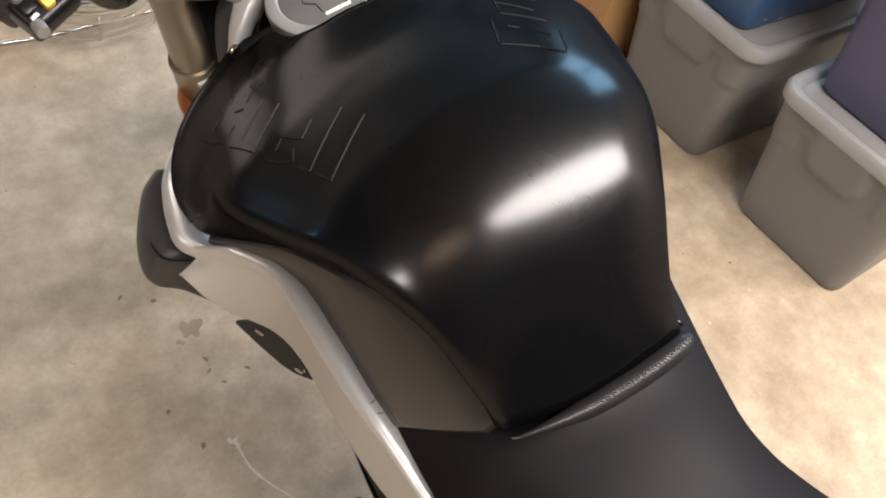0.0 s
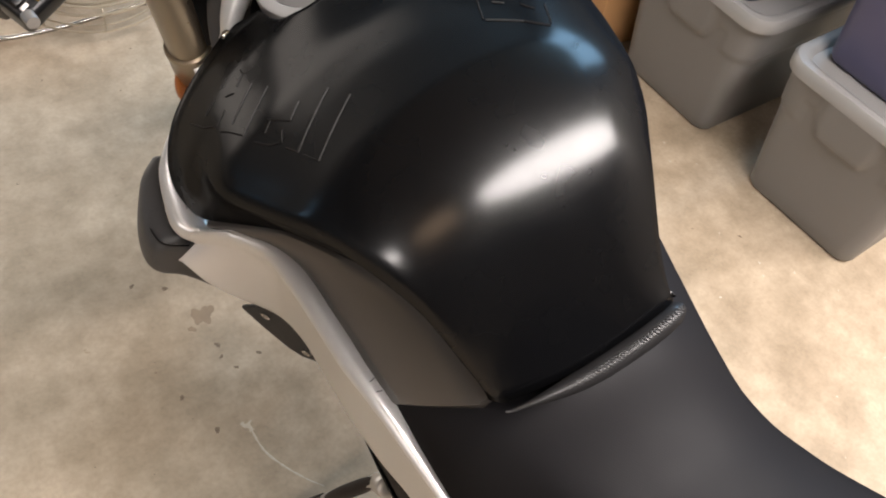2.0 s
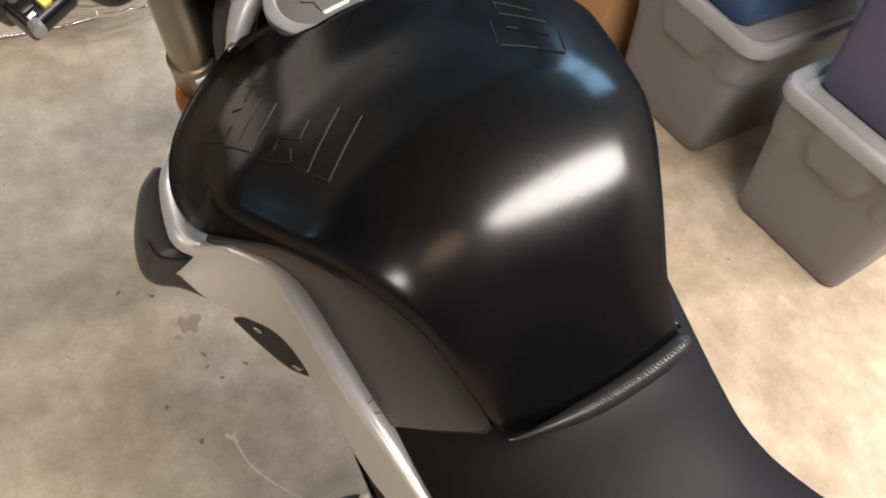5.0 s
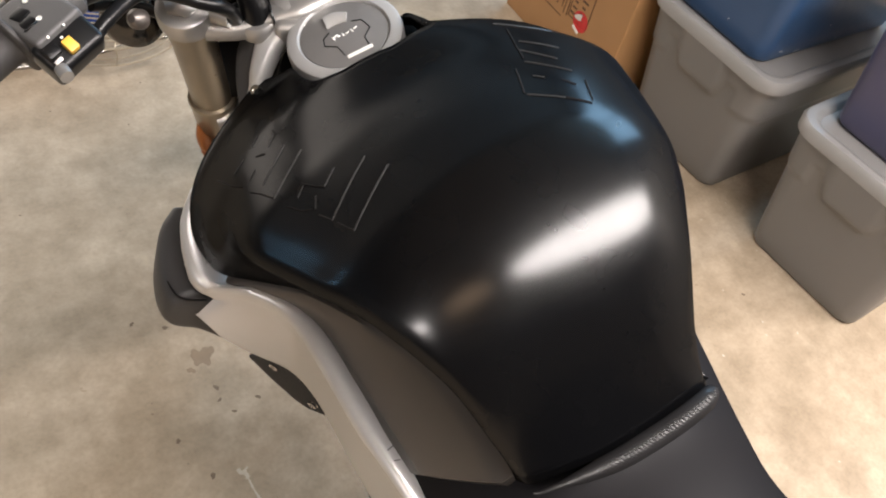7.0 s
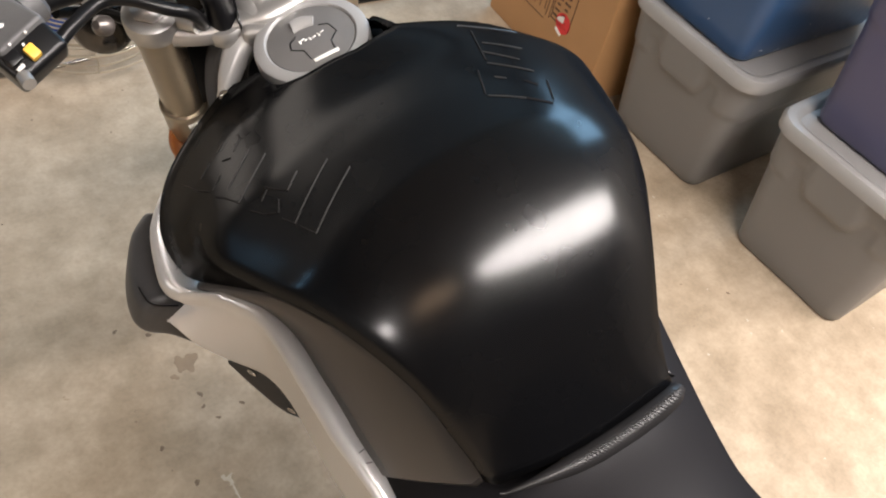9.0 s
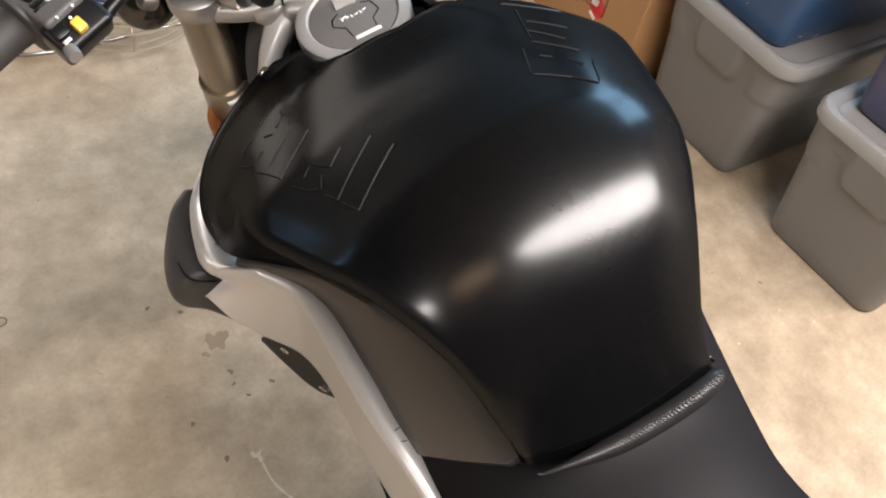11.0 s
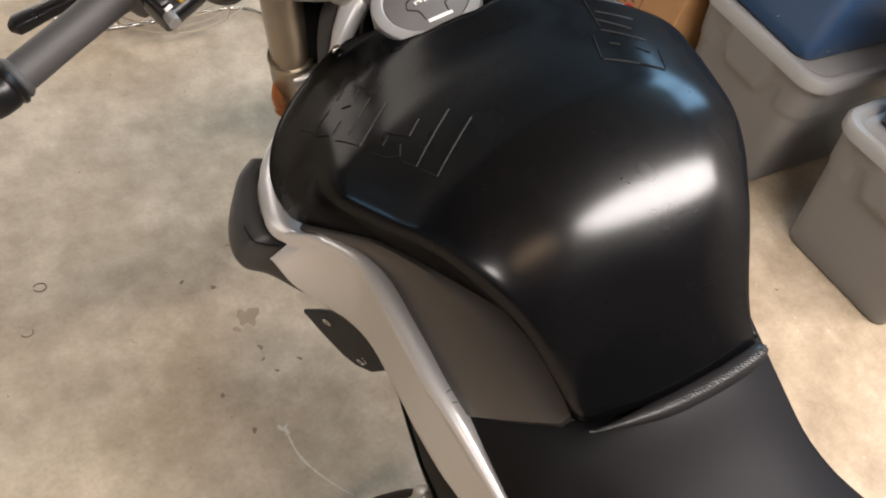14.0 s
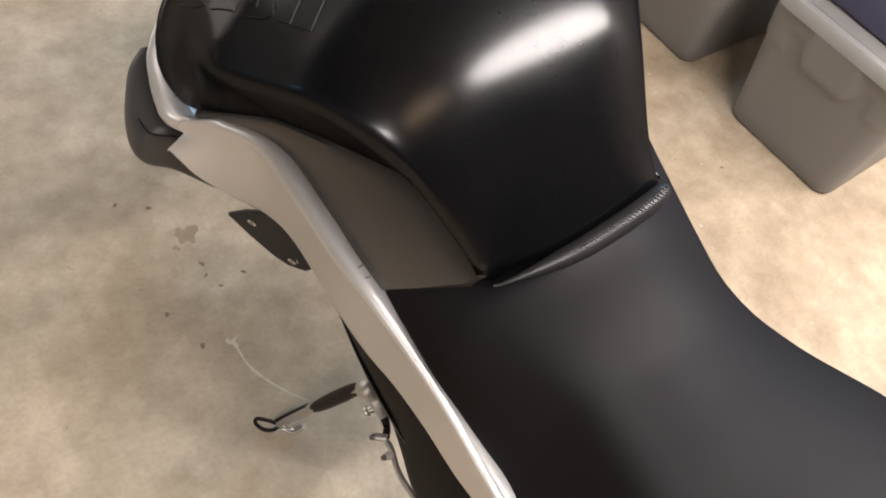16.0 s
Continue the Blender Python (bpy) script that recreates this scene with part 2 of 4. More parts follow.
        if up is None:
            up = Vector((0, 0, 1)) if abs(d.z) < 0.9 else Vector((1, 0, 0))
        s = d.cross(up).normalized()
        up = s.cross(d).normalized()
        rr = r if radii is None else float(np.interp(i / (len(c) - 1), np.linspace(0, 1, len(radii)), radii))
        rows.append([p + rr * (math.cos(a) * s + math.sin(a) * up) for a in (2 * math.pi * k / seg for k in range(seg))])
    return grid(rows, close=True, caps=caps, bm=bm)


def axis_to(a, b):
    """A pose at a whose z points to b."""
    d = Vector(b) - Vector(a)
    return Matrix.Translation(a) @ d.to_track_quat("Z", "Y").to_matrix().to_4x4()


def rod(a, b, r, seg=24, r2=None):
    L = (Vector(b) - Vector(a)).length
    return lathe([(r, 0), (r2 or r, L)], seg, axis_to(a, b))


def lerp(x, xs, ys):
    return float(np.interp(x, xs, ys))


def smooth_table(xs, ys):
    """A smooth curve through a table."""
    xs, ys = np.array(xs, float), np.array(ys, float)
    fine = np.linspace(xs[0], xs[-1], 400)
    v = np.interp(fine, xs, ys)
    k = np.hanning(31)
    k /= k.sum()
    pad = np.concatenate([2 * v[0] - v[15:0:-1], v, 2 * v[-1] - v[-2:-17:-1]])
    v = np.convolve(pad, k, "valid")
    return lambda x: float(np.interp(x, fine, v))


# ---- the room ----
def slab(name, x0, y0, z0, x1, y1, z1, mat, label, category):
    ob = part(name, box(x1 - x0, y1 - y0, z1 - z0, pose((x0 + x1) / 2, (y0 + y1) / 2, (z0 + z1) / 2)), mat, smooth=False)
    return tagged(ob, label, category, kind="structure")


X0, X1, Y0, Y1, H = -9.2, 3.2, -4.0, 4.0, 3.95
slab("floor", X0, Y0, -0.1, X1, Y1, 0, M_FLOOR, "worn tan concrete garage floor with stains and specks", "floor")
slab("wall_west", X0 - 0.12, Y0, 0, X0, Y1, H, M_WALL, "plain painted garage wall", "wall")
slab("wall_east", X1, Y0, 0, X1 + 0.12, Y1, H, M_WALL, "plain painted garage wall", "wall")
# unseen; made dark so that the tank's rear face reflects little
slab("wall_south", X0 - 0.12, Y0 - 0.12, 0, X1 + 0.12, Y0, H, M_WALLDARK, "unseen garage wall, made dark for the reflections in the tank", "wall")
slab("wall_north", X0 - 0.12, Y1, 0, X1 + 0.12, Y1 + 0.12, H, M_WALL, "plain painted garage wall", "wall")
# unseen; its lack of light is put into a darker colour
slab("ceiling", X0 - 0.12, Y0 - 0.12, H, X1 + 0.12, Y1 + 0.12, H + 0.1, M_CEIL, "plain unseen garage ceiling, darkened for the reflections in the tank", "ceiling")



M_STAIN = material("floor_stain", (0.30, 0.225, 0.15), 0.6, vary=0.35, scale=40)
M_SPECK = material("dark_speck", (0.185, 0.135, 0.09), 0.7, vary=0.3, scale=80)
M_PALE = material("pale_scrape_and_glint", (0.52, 0.46, 0.37), 0.7, vary=0.25, scale=90)
floor = bpy.data.objects["floor"]
rng = random.Random(5)


def blot(name, x, y, r, mat, squash=0.7, z=0.0006):
    bm = bmesh.new()
    n, turn = 24, rng.uniform(0, 3)
    p1, p2, p3 = (rng.uniform(0, 6.28) for _ in range(3))
    ring = []
    for k in range(n):
        a = 2 * math.pi * k / n
        rr = r * (0.9 + 0.16 * math.sin(2 * a + p1) + 0.12 * math.sin(3 * a + p2) + 0.07 * math.sin(5 * a + p3))
        px, py = rr * math.cos(a), rr * squash * math.sin(a)
        ring.append(bm.verts.new((x + px * math.cos(turn) - py * math.sin(turn), y + px * math.sin(turn) + py * math.cos(turn), z)))
    mid = bm.verts.new((x, y, z + 0.0004))
    for k in range(n):
        bm.faces.new((ring[k], ring[(k + 1) % n], mid))
    return part(name, bm, mat, floor)


FLOOR_MARKS = ((-0.031, 0.49, 0.007), (-0.034, 0.462, 0.005), (-0.098, 0.319, 0.007), (-0.132, 0.409, 0.006), (-0.017, 0.428, 0.005), (-0.134, 0.692, 0.006), (-0.077, 0.66, 0.007), (1.208, 0.25, 0.005), (0.035, 0.44, 0.006))
for dx, dy, r in ((0, 0, 0.021), (0.013, 0.006, 0.014), (-0.012, 0.008, 0.013), (0.004, -0.013, 0.012), (-0.013, -0.012, 0.009)):
    blot("stain", -0.031 + dx, 0.569 + dy, r, M_STAIN, 0.9, 0.0003)
blot("stain", -0.062, 0.545, 0.009, M_STAIN, 0.8, 0.0004)
for x, y, r in FLOOR_MARKS:
    blot("speck", x, y, r, M_SPECK)
for x, y, r, gap in ((-0.397, 0.76, 0.012, 0.6), (-0.437, 0.66, 0.011, 3.0)):
    arc = [(x + r * math.cos(a), y + r * 0.85 * math.sin(a), 0.0008) for a in np.linspace(3.4, 3.4 + 2 * math.pi - gap, 15)]
    part("ring_mark", tube(arc, 0.0014, 6, 2), M_SPECK, floor)
part("crack", tube([(-0.020, 0.762, 0.0005), (-0.009, 0.757, 0.0005), (0.006, 0.757, 0.0005)], 0.0009, 6, 4), M_SPECK, floor)
for k in range(70):
    blot("speck", rng.uniform(-0.9, 1.3), rng.uniform(0.2, 1.9), rng.choice((0.0015, 0.002, 0.003)), M_SPECK)
# glints of the floor on the right, painted as pale specks
for k in range(60):
    blot("glint_speck", rng.uniform(0.75, 1.5), rng.uniform(-0.9, 0.75), rng.choice((0.002, 0.003, 0.0045)), M_PALE)


def scrape():
    rows = []
    path = spline([(-0.044, 0.307, 0), (-0.039, 0.248, 0), (-0.021, 0.204, 0), (0.007, 0.160, 0), (0.030, 0.132, 0)], 12)
    for k, p in enumerate(path):
        g = k / (len(path) - 1)
        w = 0.0034 * (1 - 0.7 * g) * rng.uniform(0.45, 1.3)
        rows.append([p + Vector((-0.9 * w, -0.45 * w, 0.0005)), p + Vector((0, 0, 0.0008)), p + Vector((0.9 * w, 0.45 * w, 0.0005))])
    return grid(rows)


part("scrape", scrape(), M_PALE, floor)
for dx, dy, r in ((0, 0, 0.010), (-0.006, 0.008, 0.006), (0.007, 0.006, 0.005), (0.004, -0.010, 0.006)):
    blot("scrape", -0.047 + dx, 0.302 + dy, r, M_PALE, 0.6)


def fixture(x, y, length, wide, turn, label):
    t = empty("ceiling_light", pose(x, y, 2.95, 0, 0, turn), label, "ceiling light")
    part("housing", box(length, wide, 0.05, pose(0, 0, 0.027), bevel=0.008), M_WHITE, t)
    for side in (-0.4, 0.4):
        part("rod", rod((side * length, 0, 0.05), (side * length, 0, H - 2.952), 0.006), M_WHITE, t)
    return t


for x, y, length, wide, turn, power, color in LAMPS:
    label = "white ceiling light added for the tan streak on the tank, glowing dull amber, hung on two rods" if power < 20 else "long white ceiling light fixture hung on two rods"
    tagged(fixture(x, y, length + 0.05, wide + 0.1, turn, label), group="ceiling lights")


def window(name, x, y, z, w, h, turn, label):
    """A frame of four bars on the inner face of a wall."""
    t = tagged(empty(name, pose(x, y, z, 0, 0, turn), label, "window"), kind="structure")
    for dx, dz, sx, sz in ((0, h / 2 + 0.045, w + 0.14, 0.05), (0, -h / 2 - 0.045, w + 0.14, 0.05), (w / 2 + 0.045, 0, 0.05, h + 0.04), (-w / 2 - 0.045, 0, 0.05, h + 0.04)):
        part("window_frame", box(sx, 0.03, sz, pose(dx, 0.012, dz), bevel=0.004), M_WHITE, t)


# a frame made up to go round the added north fill
north_frame = tagged(empty("fill_frame_1", pose(-1.75, 3.982, 0), "white frame round a wide added fill light on the north wall", "door"), kind="structure")
for dx, dz, sx, sz in ((-3.21, 1.21, 0.08, 2.42), (3.21, 1.21, 0.08, 2.42), (0, 2.462, 6.50, 0.08)):
    part("fill_frame", box(sx, 0.03, sz, pose(dx, 0, dz), bevel=0.004), M_WHITE, north_frame)
for k, (x, y, z, w, h, turn, power, color) in enumerate(WINDOWS):
    window(f"window_{k + 1}", x, y, z, w, h, turn, "window in the garage wall with a white frame")

# ---- the motorcycle, leaning on its side stand ----
LEAN_DEG = 20.0
BIKE = pose(0.394, 0, 0, 0, -LEAN_DEG, 0)
bike = empty("motorcycle", BIKE, "black and silver motorcycle leaning on its side stand on the concrete", "motorcycle")

# tank cover: its top line, the widest line of either flank and the lower edge, by stations along the bike
# the rear of the top line by its slope in degrees, the front by its height
REAR = np.arange(-0.03, -0.2301, -0.005)
FALL = np.tan(np.radians(np.interp(-REAR, (0.03, 0.055, 0.08, 0.105, 0.13, 0.15, 0.17, 0.23), (0, 8, 20, 29, 37, 52, 62, 64))))
DROP = 1.174 - np.concatenate(([0], np.cumsum((FALL[1:] + FALL[:-1]) / 2 * 0.005)))
T_TOP = smooth_table((*REAR[::-1], 0.03, 0.09, 0.15, 0.21, 0.275), (*DROP[::-1], 1.161, 1.143, 1.138, 1.113, 1.064))
T_LEFT = smooth_table((*REAR[::-1], 0.03, 0.09, 0.15, 0.21, 0.275), (*DROP[::-1], 1.161, 1.146, 1.1315, 1.103, 1.051))
EDGE_Y = (-0.21, -0.184, -0.14, -0.102, -0.065, -0.023, 0.022, 0.073, 0.112, 0.14, 0.168, 0.19, 0.213, 0.233, 0.254, 0.275)
EDGE_U = (0.085, 0.082, 0.074, 0.076, 0.084, 0.104, 0.126, 0.153, 0.186, 0.220, 0.222, 0.215, 0.200, 0.180, 0.146, 0.10)
EDGE_W = (1.0, 1.004, 0.999, 0.997, 0.993, 0.986, 0.979, 0.969, 0.958, 0.962, 0.979, 0.990, 1.001, 1.010, 1.019, 1.03)


def flank(half, height, wide, low):
    k = [lerp(y, (-0.2, 0.05, 0.16), (1, 1, wide)) for y in EDGE_Y]
    d = [lerp(y, (-0.2, 0.05, 0.16), (0, 0, low)) for y in EDGE_Y]
    eu, ew = [u * f for u, f in zip(EDGE_U, k)], [w - f for w, f in zip(EDGE_W, d)]
    return (smooth_table((-0.21, -0.17, -0.13, -0.08, -0.03, 0.03, 0.09, 0.14, 0.168, 0.19, 0.213, 0.233, 0.254, 0.275), (*half, *eu[-6:])),
            smooth_table((-0.21, -0.13, -0.05, 0.05, 0.14, 0.168, 0.19, 0.213, 0.275), (*height, ew[-6], ew[-5], ew[-4], ew[-1])),
            smooth_table(EDGE_Y, eu), smooth_table(EDGE_Y, ew))


# the left skirt reaches out over the frame rail at the front
SKIRT = [u + v for u, v in zip(EDGE_U, (0,) * 10 + (0.003, 0.005, 0.006, 0.006, 0.006, 0.004))]
EDGE_L = (smooth_table(EDGE_Y, SKIRT), smooth_table(EDGE_Y, EDGE_W))
CROWN = smooth_table((-0.21, -0.10, 0.05, 0.275), (0.005, 0.005, 0.005, 0.0))
# the left half: a wide dome, a tight shoulder that sets how far it reaches, then the flank down to the lower edge
SHOULDER = smooth_table((-0.21, -0.18, -0.134, -0.104, -0.061, -0.025, 0.0165, 0.049, 0.08, 0.111, 0.142, 0.174, 0.20, 0.23, 0.275),
                        (0.079, 0.084, 0.095, 0.107, 0.125, 0.143, 0.162, 0.177, 0.189, 0.196, 0.196, 0.184, 0.166, 0.138, 0.095))
DOME = smooth_table((-0.21, -0.02, 0.065, 0.145, 0.275), (2.75, 2.65, 1.9, 2.1, 2.6))
FLANK_R = flank((0.081, 0.0896, 0.108, 0.1396, 0.1625, 0.1876, 0.2102, 0.1859), (0.975, 1.084, 1.078, 1.014, 0.961), 0.587, 0.147)


FRONT = smooth_table((0, 0.10, 0.15, 0.17, 0.20, 0.27, 0.38, 1.0), (0.136, 0.144, 0.158, 0.198, 0.228, 0.250, 0.265, 0.275))


FRONT_L = smooth_table((0, 0.18, 0.27, 0.31, 0.36, 0.48, 0.62, 1.0), (0.136, 0.144, 0.158, 0.198, 0.228, 0.250, 0.265, 0.275))


def tank_point(s, a):
    """s: 0 at the seat, 1 at the fork; a: -1 on the left lower edge, 0 on top, 1 on the right lower edge."""
    k = abs(a)
    y0 = -0.207 + 0.022 * k**2
    y1 = (FRONT_L if a < 0 else FRONT)(k)
    y = y0 + (y1 - y0) * s
    wt, u0 = T_TOP(y), CROWN(y)
    if a <= 0:
        # left of the filler the top line falls evenly towards the fork
        near = min(k / 0.3, 1)
        wt += (T_LEFT(y) - wt) * near * near * (3 - 2 * near)
        e = Vector((-EDGE_L[0](y), EDGE_L[1](y)))
        deep = max(wt - e.y, 0.003)
        reach = SHOULDER(y)
        f = min(max((y - 0.04) / 0.10, 0), 1)
        f = f * f * (3 - 2 * f)
        us = reach - min(0.018 + 0.030 * f, 0.25 * deep)
        bow = min(DOME(y), 0.50 * deep / us**2)
        if k <= 0.62:
            u = us * k / 0.62
            return Vector((u0 * (1 - k / 0.62) - u, y, wt - bow * u * u))
        p0 = Vector((-us, wt - bow * us * us))
        slope = Vector((-1, -2 * bow * us)).normalized()
        p3 = Vector((-reach, p0.y - min(0.030, 0.32 * deep))).lerp(e, 0.9 * f)
        if k <= 0.84:
            g = (k - 0.62) / 0.22
            h = (p3 - p0).length * 0.55
            p1, p2 = p0 + slope * h, p3 - (e - p3).normalized() * h * (1 - 0.75 * f)
            v = p0 * (1 - g) ** 3 + p1 * 3 * g * (1 - g) ** 2 + p2 * 3 * g * g * (1 - g) + p3 * g**3
        else:
            # tucks under to meet the side panel
            g = (k - 0.84) / 0.16
            v = p3.lerp(e, g)
        return Vector((v.x, y, v.y))
    side, height, edge_u, edge_w = FLANK_R
    nu, nw = 2.14, 1.92
    ub, wb = edge_u(y), edge_w(y)
    um = max(side(y), ub)
    wm = max(min(height(y), wt - 0.004), wb + 0.002)
    if k <= 0.72:
        g = k / 0.72 * math.pi / 2
        u, w = u0 + (um - u0) * math.sin(g) ** (2 / nu), wm + (wt - wm) * max(math.cos(g), 0) ** (2 / nw)
    else:
        h = (k - 0.72) / 0.28
        u, w = um + (ub - um) * h * h, wm + (wb - wm) * h
    return Vector((u, y, w))


NS, NA = 70, 200

part("tank_cover", grid([[tank_point(i / NS, -1 + 2 * j / NA) for j in range(NA + 1)] for i in range(NS + 1)]), M_TANK, bike,
     "satin black plastic tank cover with raised lettering", mods=(("SOLIDIFY", (0.004, -1)),))

# side frame rails with their grey infill panels
RIDGE = [(-0.10, 0.273, 1.029), (-0.15, 0.254, 1.019), (-0.185, 0.233, 1.009), (-0.205, 0.213, 1.0), (-0.219, 0.189, 0.988), (-0.225, 0.165, 0.975),
         (-0.226, 0.143, 0.964), (-0.217, 0.129, 0.957), (-0.191, 0.111, 0.953), (-0.170, 0.085, 0.947), (-0.161, 0.062, 0.942), (-0.158, 0.035, 0.936),
         (-0.156, -0.009, 0.926), (-0.154, -0.057, 0.915), (-0.151, -0.102, 0.905), (-0.149, -0.151, 0.888), (-0.147, -0.214, 0.866),
         (-0.1490, -0.266, 0.846), (-0.1495, -0.303, 0.832), (-0.150, -0.36, 0.812), (-0.150, -0.42, 0.795), (-0.150, -0.48, 0.78)]
LOWER = [(-0.12, 0.29, 0.98), (-0.165, 0.270, 0.965), (-0.20, 0.25, 0.95), (-0.230, 0.222, 0.950), (-0.240, 0.203, 0.952), (-0.246, 0.178, 0.946),
         (-0.243, 0.146, 0.942), (-0.257, 0.126, 0.939), (-0.251, 0.120, 0.893), (-0.236, 0.118, 0.835), (-0.213, 0.108, 0.778), (-0.201, 0.060, 0.787),
         (-0.198, 0.0, 0.79), (-0.197, -0.05, 0.78), (-0.193, -0.10, 0.768), (-0.185, -0.145, 0.76), (-0.180, -0.20, 0.757),
         (-0.178, -0.255, 0.755), (-0.174, -0.295, 0.745), (-0.170, -0.36, 0.735), (-0.168, -0.42, 0.725), (-0.166, -0.48, 0.715)]


def rail(side):
    r, l = spline(RIDGE, 6), spline(LOWER, 6)
    for i in range(36, 49):
        j = i // 6
        l[i] = Vector(LOWER[j]).lerp(Vector(LOWER[j + 1]) if i >= 42 else Vector((-0.236, 0.136, 0.940)), i / 6 - j)
    strip, face = [], []
    for i, (p, q) in enumerate(zip(r, l)):
        # the front of the rail lies hidden under the tank's skirt
        p = p + Vector((0.006, -0.003, -0.009)) * (1 - min(max((i - 9) / 14, 0), 1))
        inward = Vector((0.022, -0.004, -0.012))
        if i < 36:
            k = i / 36
            inward = Vector((0.006, -0.016, -0.008)) * (1 - k) + inward * k
        # towards the rear the top of the rail widens into a flat
        rear = min(max((i - 97) / 16, 0), 1)
        inward = inward * (1 - rear) + Vector((0.034, -0.004, 0.004)) * rear
        q0 = p + inward
        side_v = Vector((-inward.x, -inward.y, 0)).normalized()
        fat = (0.14 + 0.96 * min(max((i - 10) / 24, 0), 1)) * lerp(i, (78, 100), (1, 0.42))
        c = p + side_v * 0.008 * fat + Vector((0, 0, -0.008 * fat))
        for rows, low in ((strip, q if i < 42 else Vector((-0.236, 0.136, 0.940))), (face, q)):
            if (rows is strip and i > 42) or (rows is face and i < 42):
                continue
            row = [q0 + Vector((0, 0, -0.008)), c - side_v * 0.013 * fat + Vector((0, 0, 0.003 * fat))]
            row += [c + 0.0105 * fat * (math.cos(f) * -side_v + math.sin(f) * Vector((0, 0, 1))) for f in (radians(v) for v in (35, 65, 95, 125, 155, 180))]
            row += [c + (side_v * 0.0080 + Vector((0, 0, -0.006))) * fat * (1 - g) + (low - c) * g for g in (0.05, 0.12, 0.4, 0.75, 0.93)]
            row += [low + Vector((0.0005, 0, 0.002)), low + Vector((0.002, 0.003, -0.005)), low + Vector((0.004, 0.009, -0.016))]
            rows.append([Vector((v.x, v.y, v.z)) if side > 0 else Vector((-v.x - 0.045, v.y, v.z - 0.07)) for v in row])
    tuck = Vector((0.003 * side, 0.008, -0.014))
    return grid([[v + tuck for v in face[0]]] + face, bm=grid(strip))


for side in (1, -1):
    rail_ob = part("frame_rail", rail(side), M_SILVER, bike, "silver painted curved frame rail", mods=(("SOLIDIFY", (0.004, -1)),))


M_SCUFF = material("grey_scuff", (0.16, 0.155, 0.15), 0.6, vary=0.3, scale=200)
for at, turn in (((-0.2225, 0.154, 0.9705), 60), ((-0.1535, -0.080, 0.9125), 10), ((-0.1530, -0.092, 0.9095), -20)):
    part("scuff", box(0.006, 0.0012, 0.0008, pose(*at, 12, 0, turn), bevel=0.0003), M_SCUFF, bpy.data.objects["frame_rail"])


def side_panel():
    rows = []
    top = [(-0.211, 0.14, 0.954)] + [(-EDGE_L[0](y), y, EDGE_L[1](y)) for y in (0.112, 0.073, 0.022, -0.023, -0.065, -0.102, -0.14)] + [(-0.080, -0.187, 0.995)]
    low = [(-0.215, 0.13, 0.951), (-0.191, 0.106, 0.947), (-0.172, 0.082, 0.941), (-0.160, 0.055, 0.935), (-0.156, 0.03, 0.929), (-0.155, 0.0, 0.922), (-0.153, -0.035, 0.914),
           (-0.151, -0.07, 0.909), (-0.148, -0.106, 0.902)]
    for p, q in zip(spline(top, 4), spline(low, 4)):
        row = []
        for k in range(9):
            g = k / 8
            v = p.lerp(q, g) + Vector((-0.003, -0.001, 0.002)) * math.sin(math.pi * g)
            if k == 0:
                v = p + Vector((0.02, 0.01, 0.0))
            row.append(v)
        rows.append(row)
    rows.append([v + Vector((0.004, -0.001, -0.014)) for v in rows[-1]])
    return grid(rows)


part("side_panel", side_panel(), M_PANEL, bike, "matte dark grey tank side panel", mods=(("SOLIDIFY", (0.003, -1)),))

# seat
S_Y = (-0.80, -0.65, -0.52, -0.42, -0.35, -0.30, -0.26, -0.21, -0.16, -0.10)
S_TOP = smooth_table(S_Y, (0.99, 0.955, 0.94, 0.938, 0.942, 0.949, 0.966, 1.000, 0.990, 0.972))
S_HALF = smooth_table(S_Y, (0.15, 0.165, 0.160, 0.148, 0.142, 0.142, 0.146, 0.148, 0.149, 0.150))
S_HALF_R = smooth_table(S_Y, (0.17, 0.205, 0.21, 0.190, 0.156, 0.137, 0.1295, 0.133, 0.143, 0.156))
S_EDGE = smooth_table(S_Y, (0.90, 0.85, 0.82, 0.815, 0.815, 0.822, 0.834, 0.850, 0.864, 0.876))


def seat_point(s, a):
    k = abs(a)
    across = 0.149 * math.sin(k * math.pi / 2) ** (2 / 2.1)
    y1 = -0.188 + 0.094 * min(max((across - 0.070) / 0.076, 0), 1)
    if a > 0:
        y1 = -0.185 + 0.010 * min(k / 0.4, 1) ** 2 + 0.115 * max((k - 0.38) / 0.62, 0)
    y = -0.80 + (y1 + 0.80) * s
    g = k * math.pi / 2
    e = 2 / 1.95
    if a < 0:
        e = 2 / lerp(y, (-0.36, -0.19), (1.95, 2.1))
        # the left half: a broad flat top that breaks over to the side behind the tank
        def over(x):
            return (x - 0.42 + math.sqrt((x - 0.42) ** 2 + 0.008)) / 2
        side = S_HALF(y) * math.sin(g) ** e
        flat = S_EDGE(y) + (S_TOP(y) - S_EDGE(y)) * (1 - (over(k) - over(0)) / (over(1) - over(0)))
        soft = S_EDGE(y) + (S_TOP(y) - S_EDGE(y)) * max(math.cos(g), 0) ** e
        f = lerp(y, (-0.30, -0.20), (0, 1))
        return Vector((-(S_HALF(y) * k * (1 - f) + side * f), y, flat * (1 - f) + soft * f))
    return Vector((S_HALF_R(y) * math.sin(g) ** e, y, S_EDGE(y) + (S_TOP(y) - S_EDGE(y)) * max(math.cos(g), 0) ** e))


def ribbed(base):
    """The seat's vinyl with its fine woven grain."""
    m = base.copy()
    nt = m.node_tree
    tc = nt.nodes.new("ShaderNodeTexCoord")
    hs = []
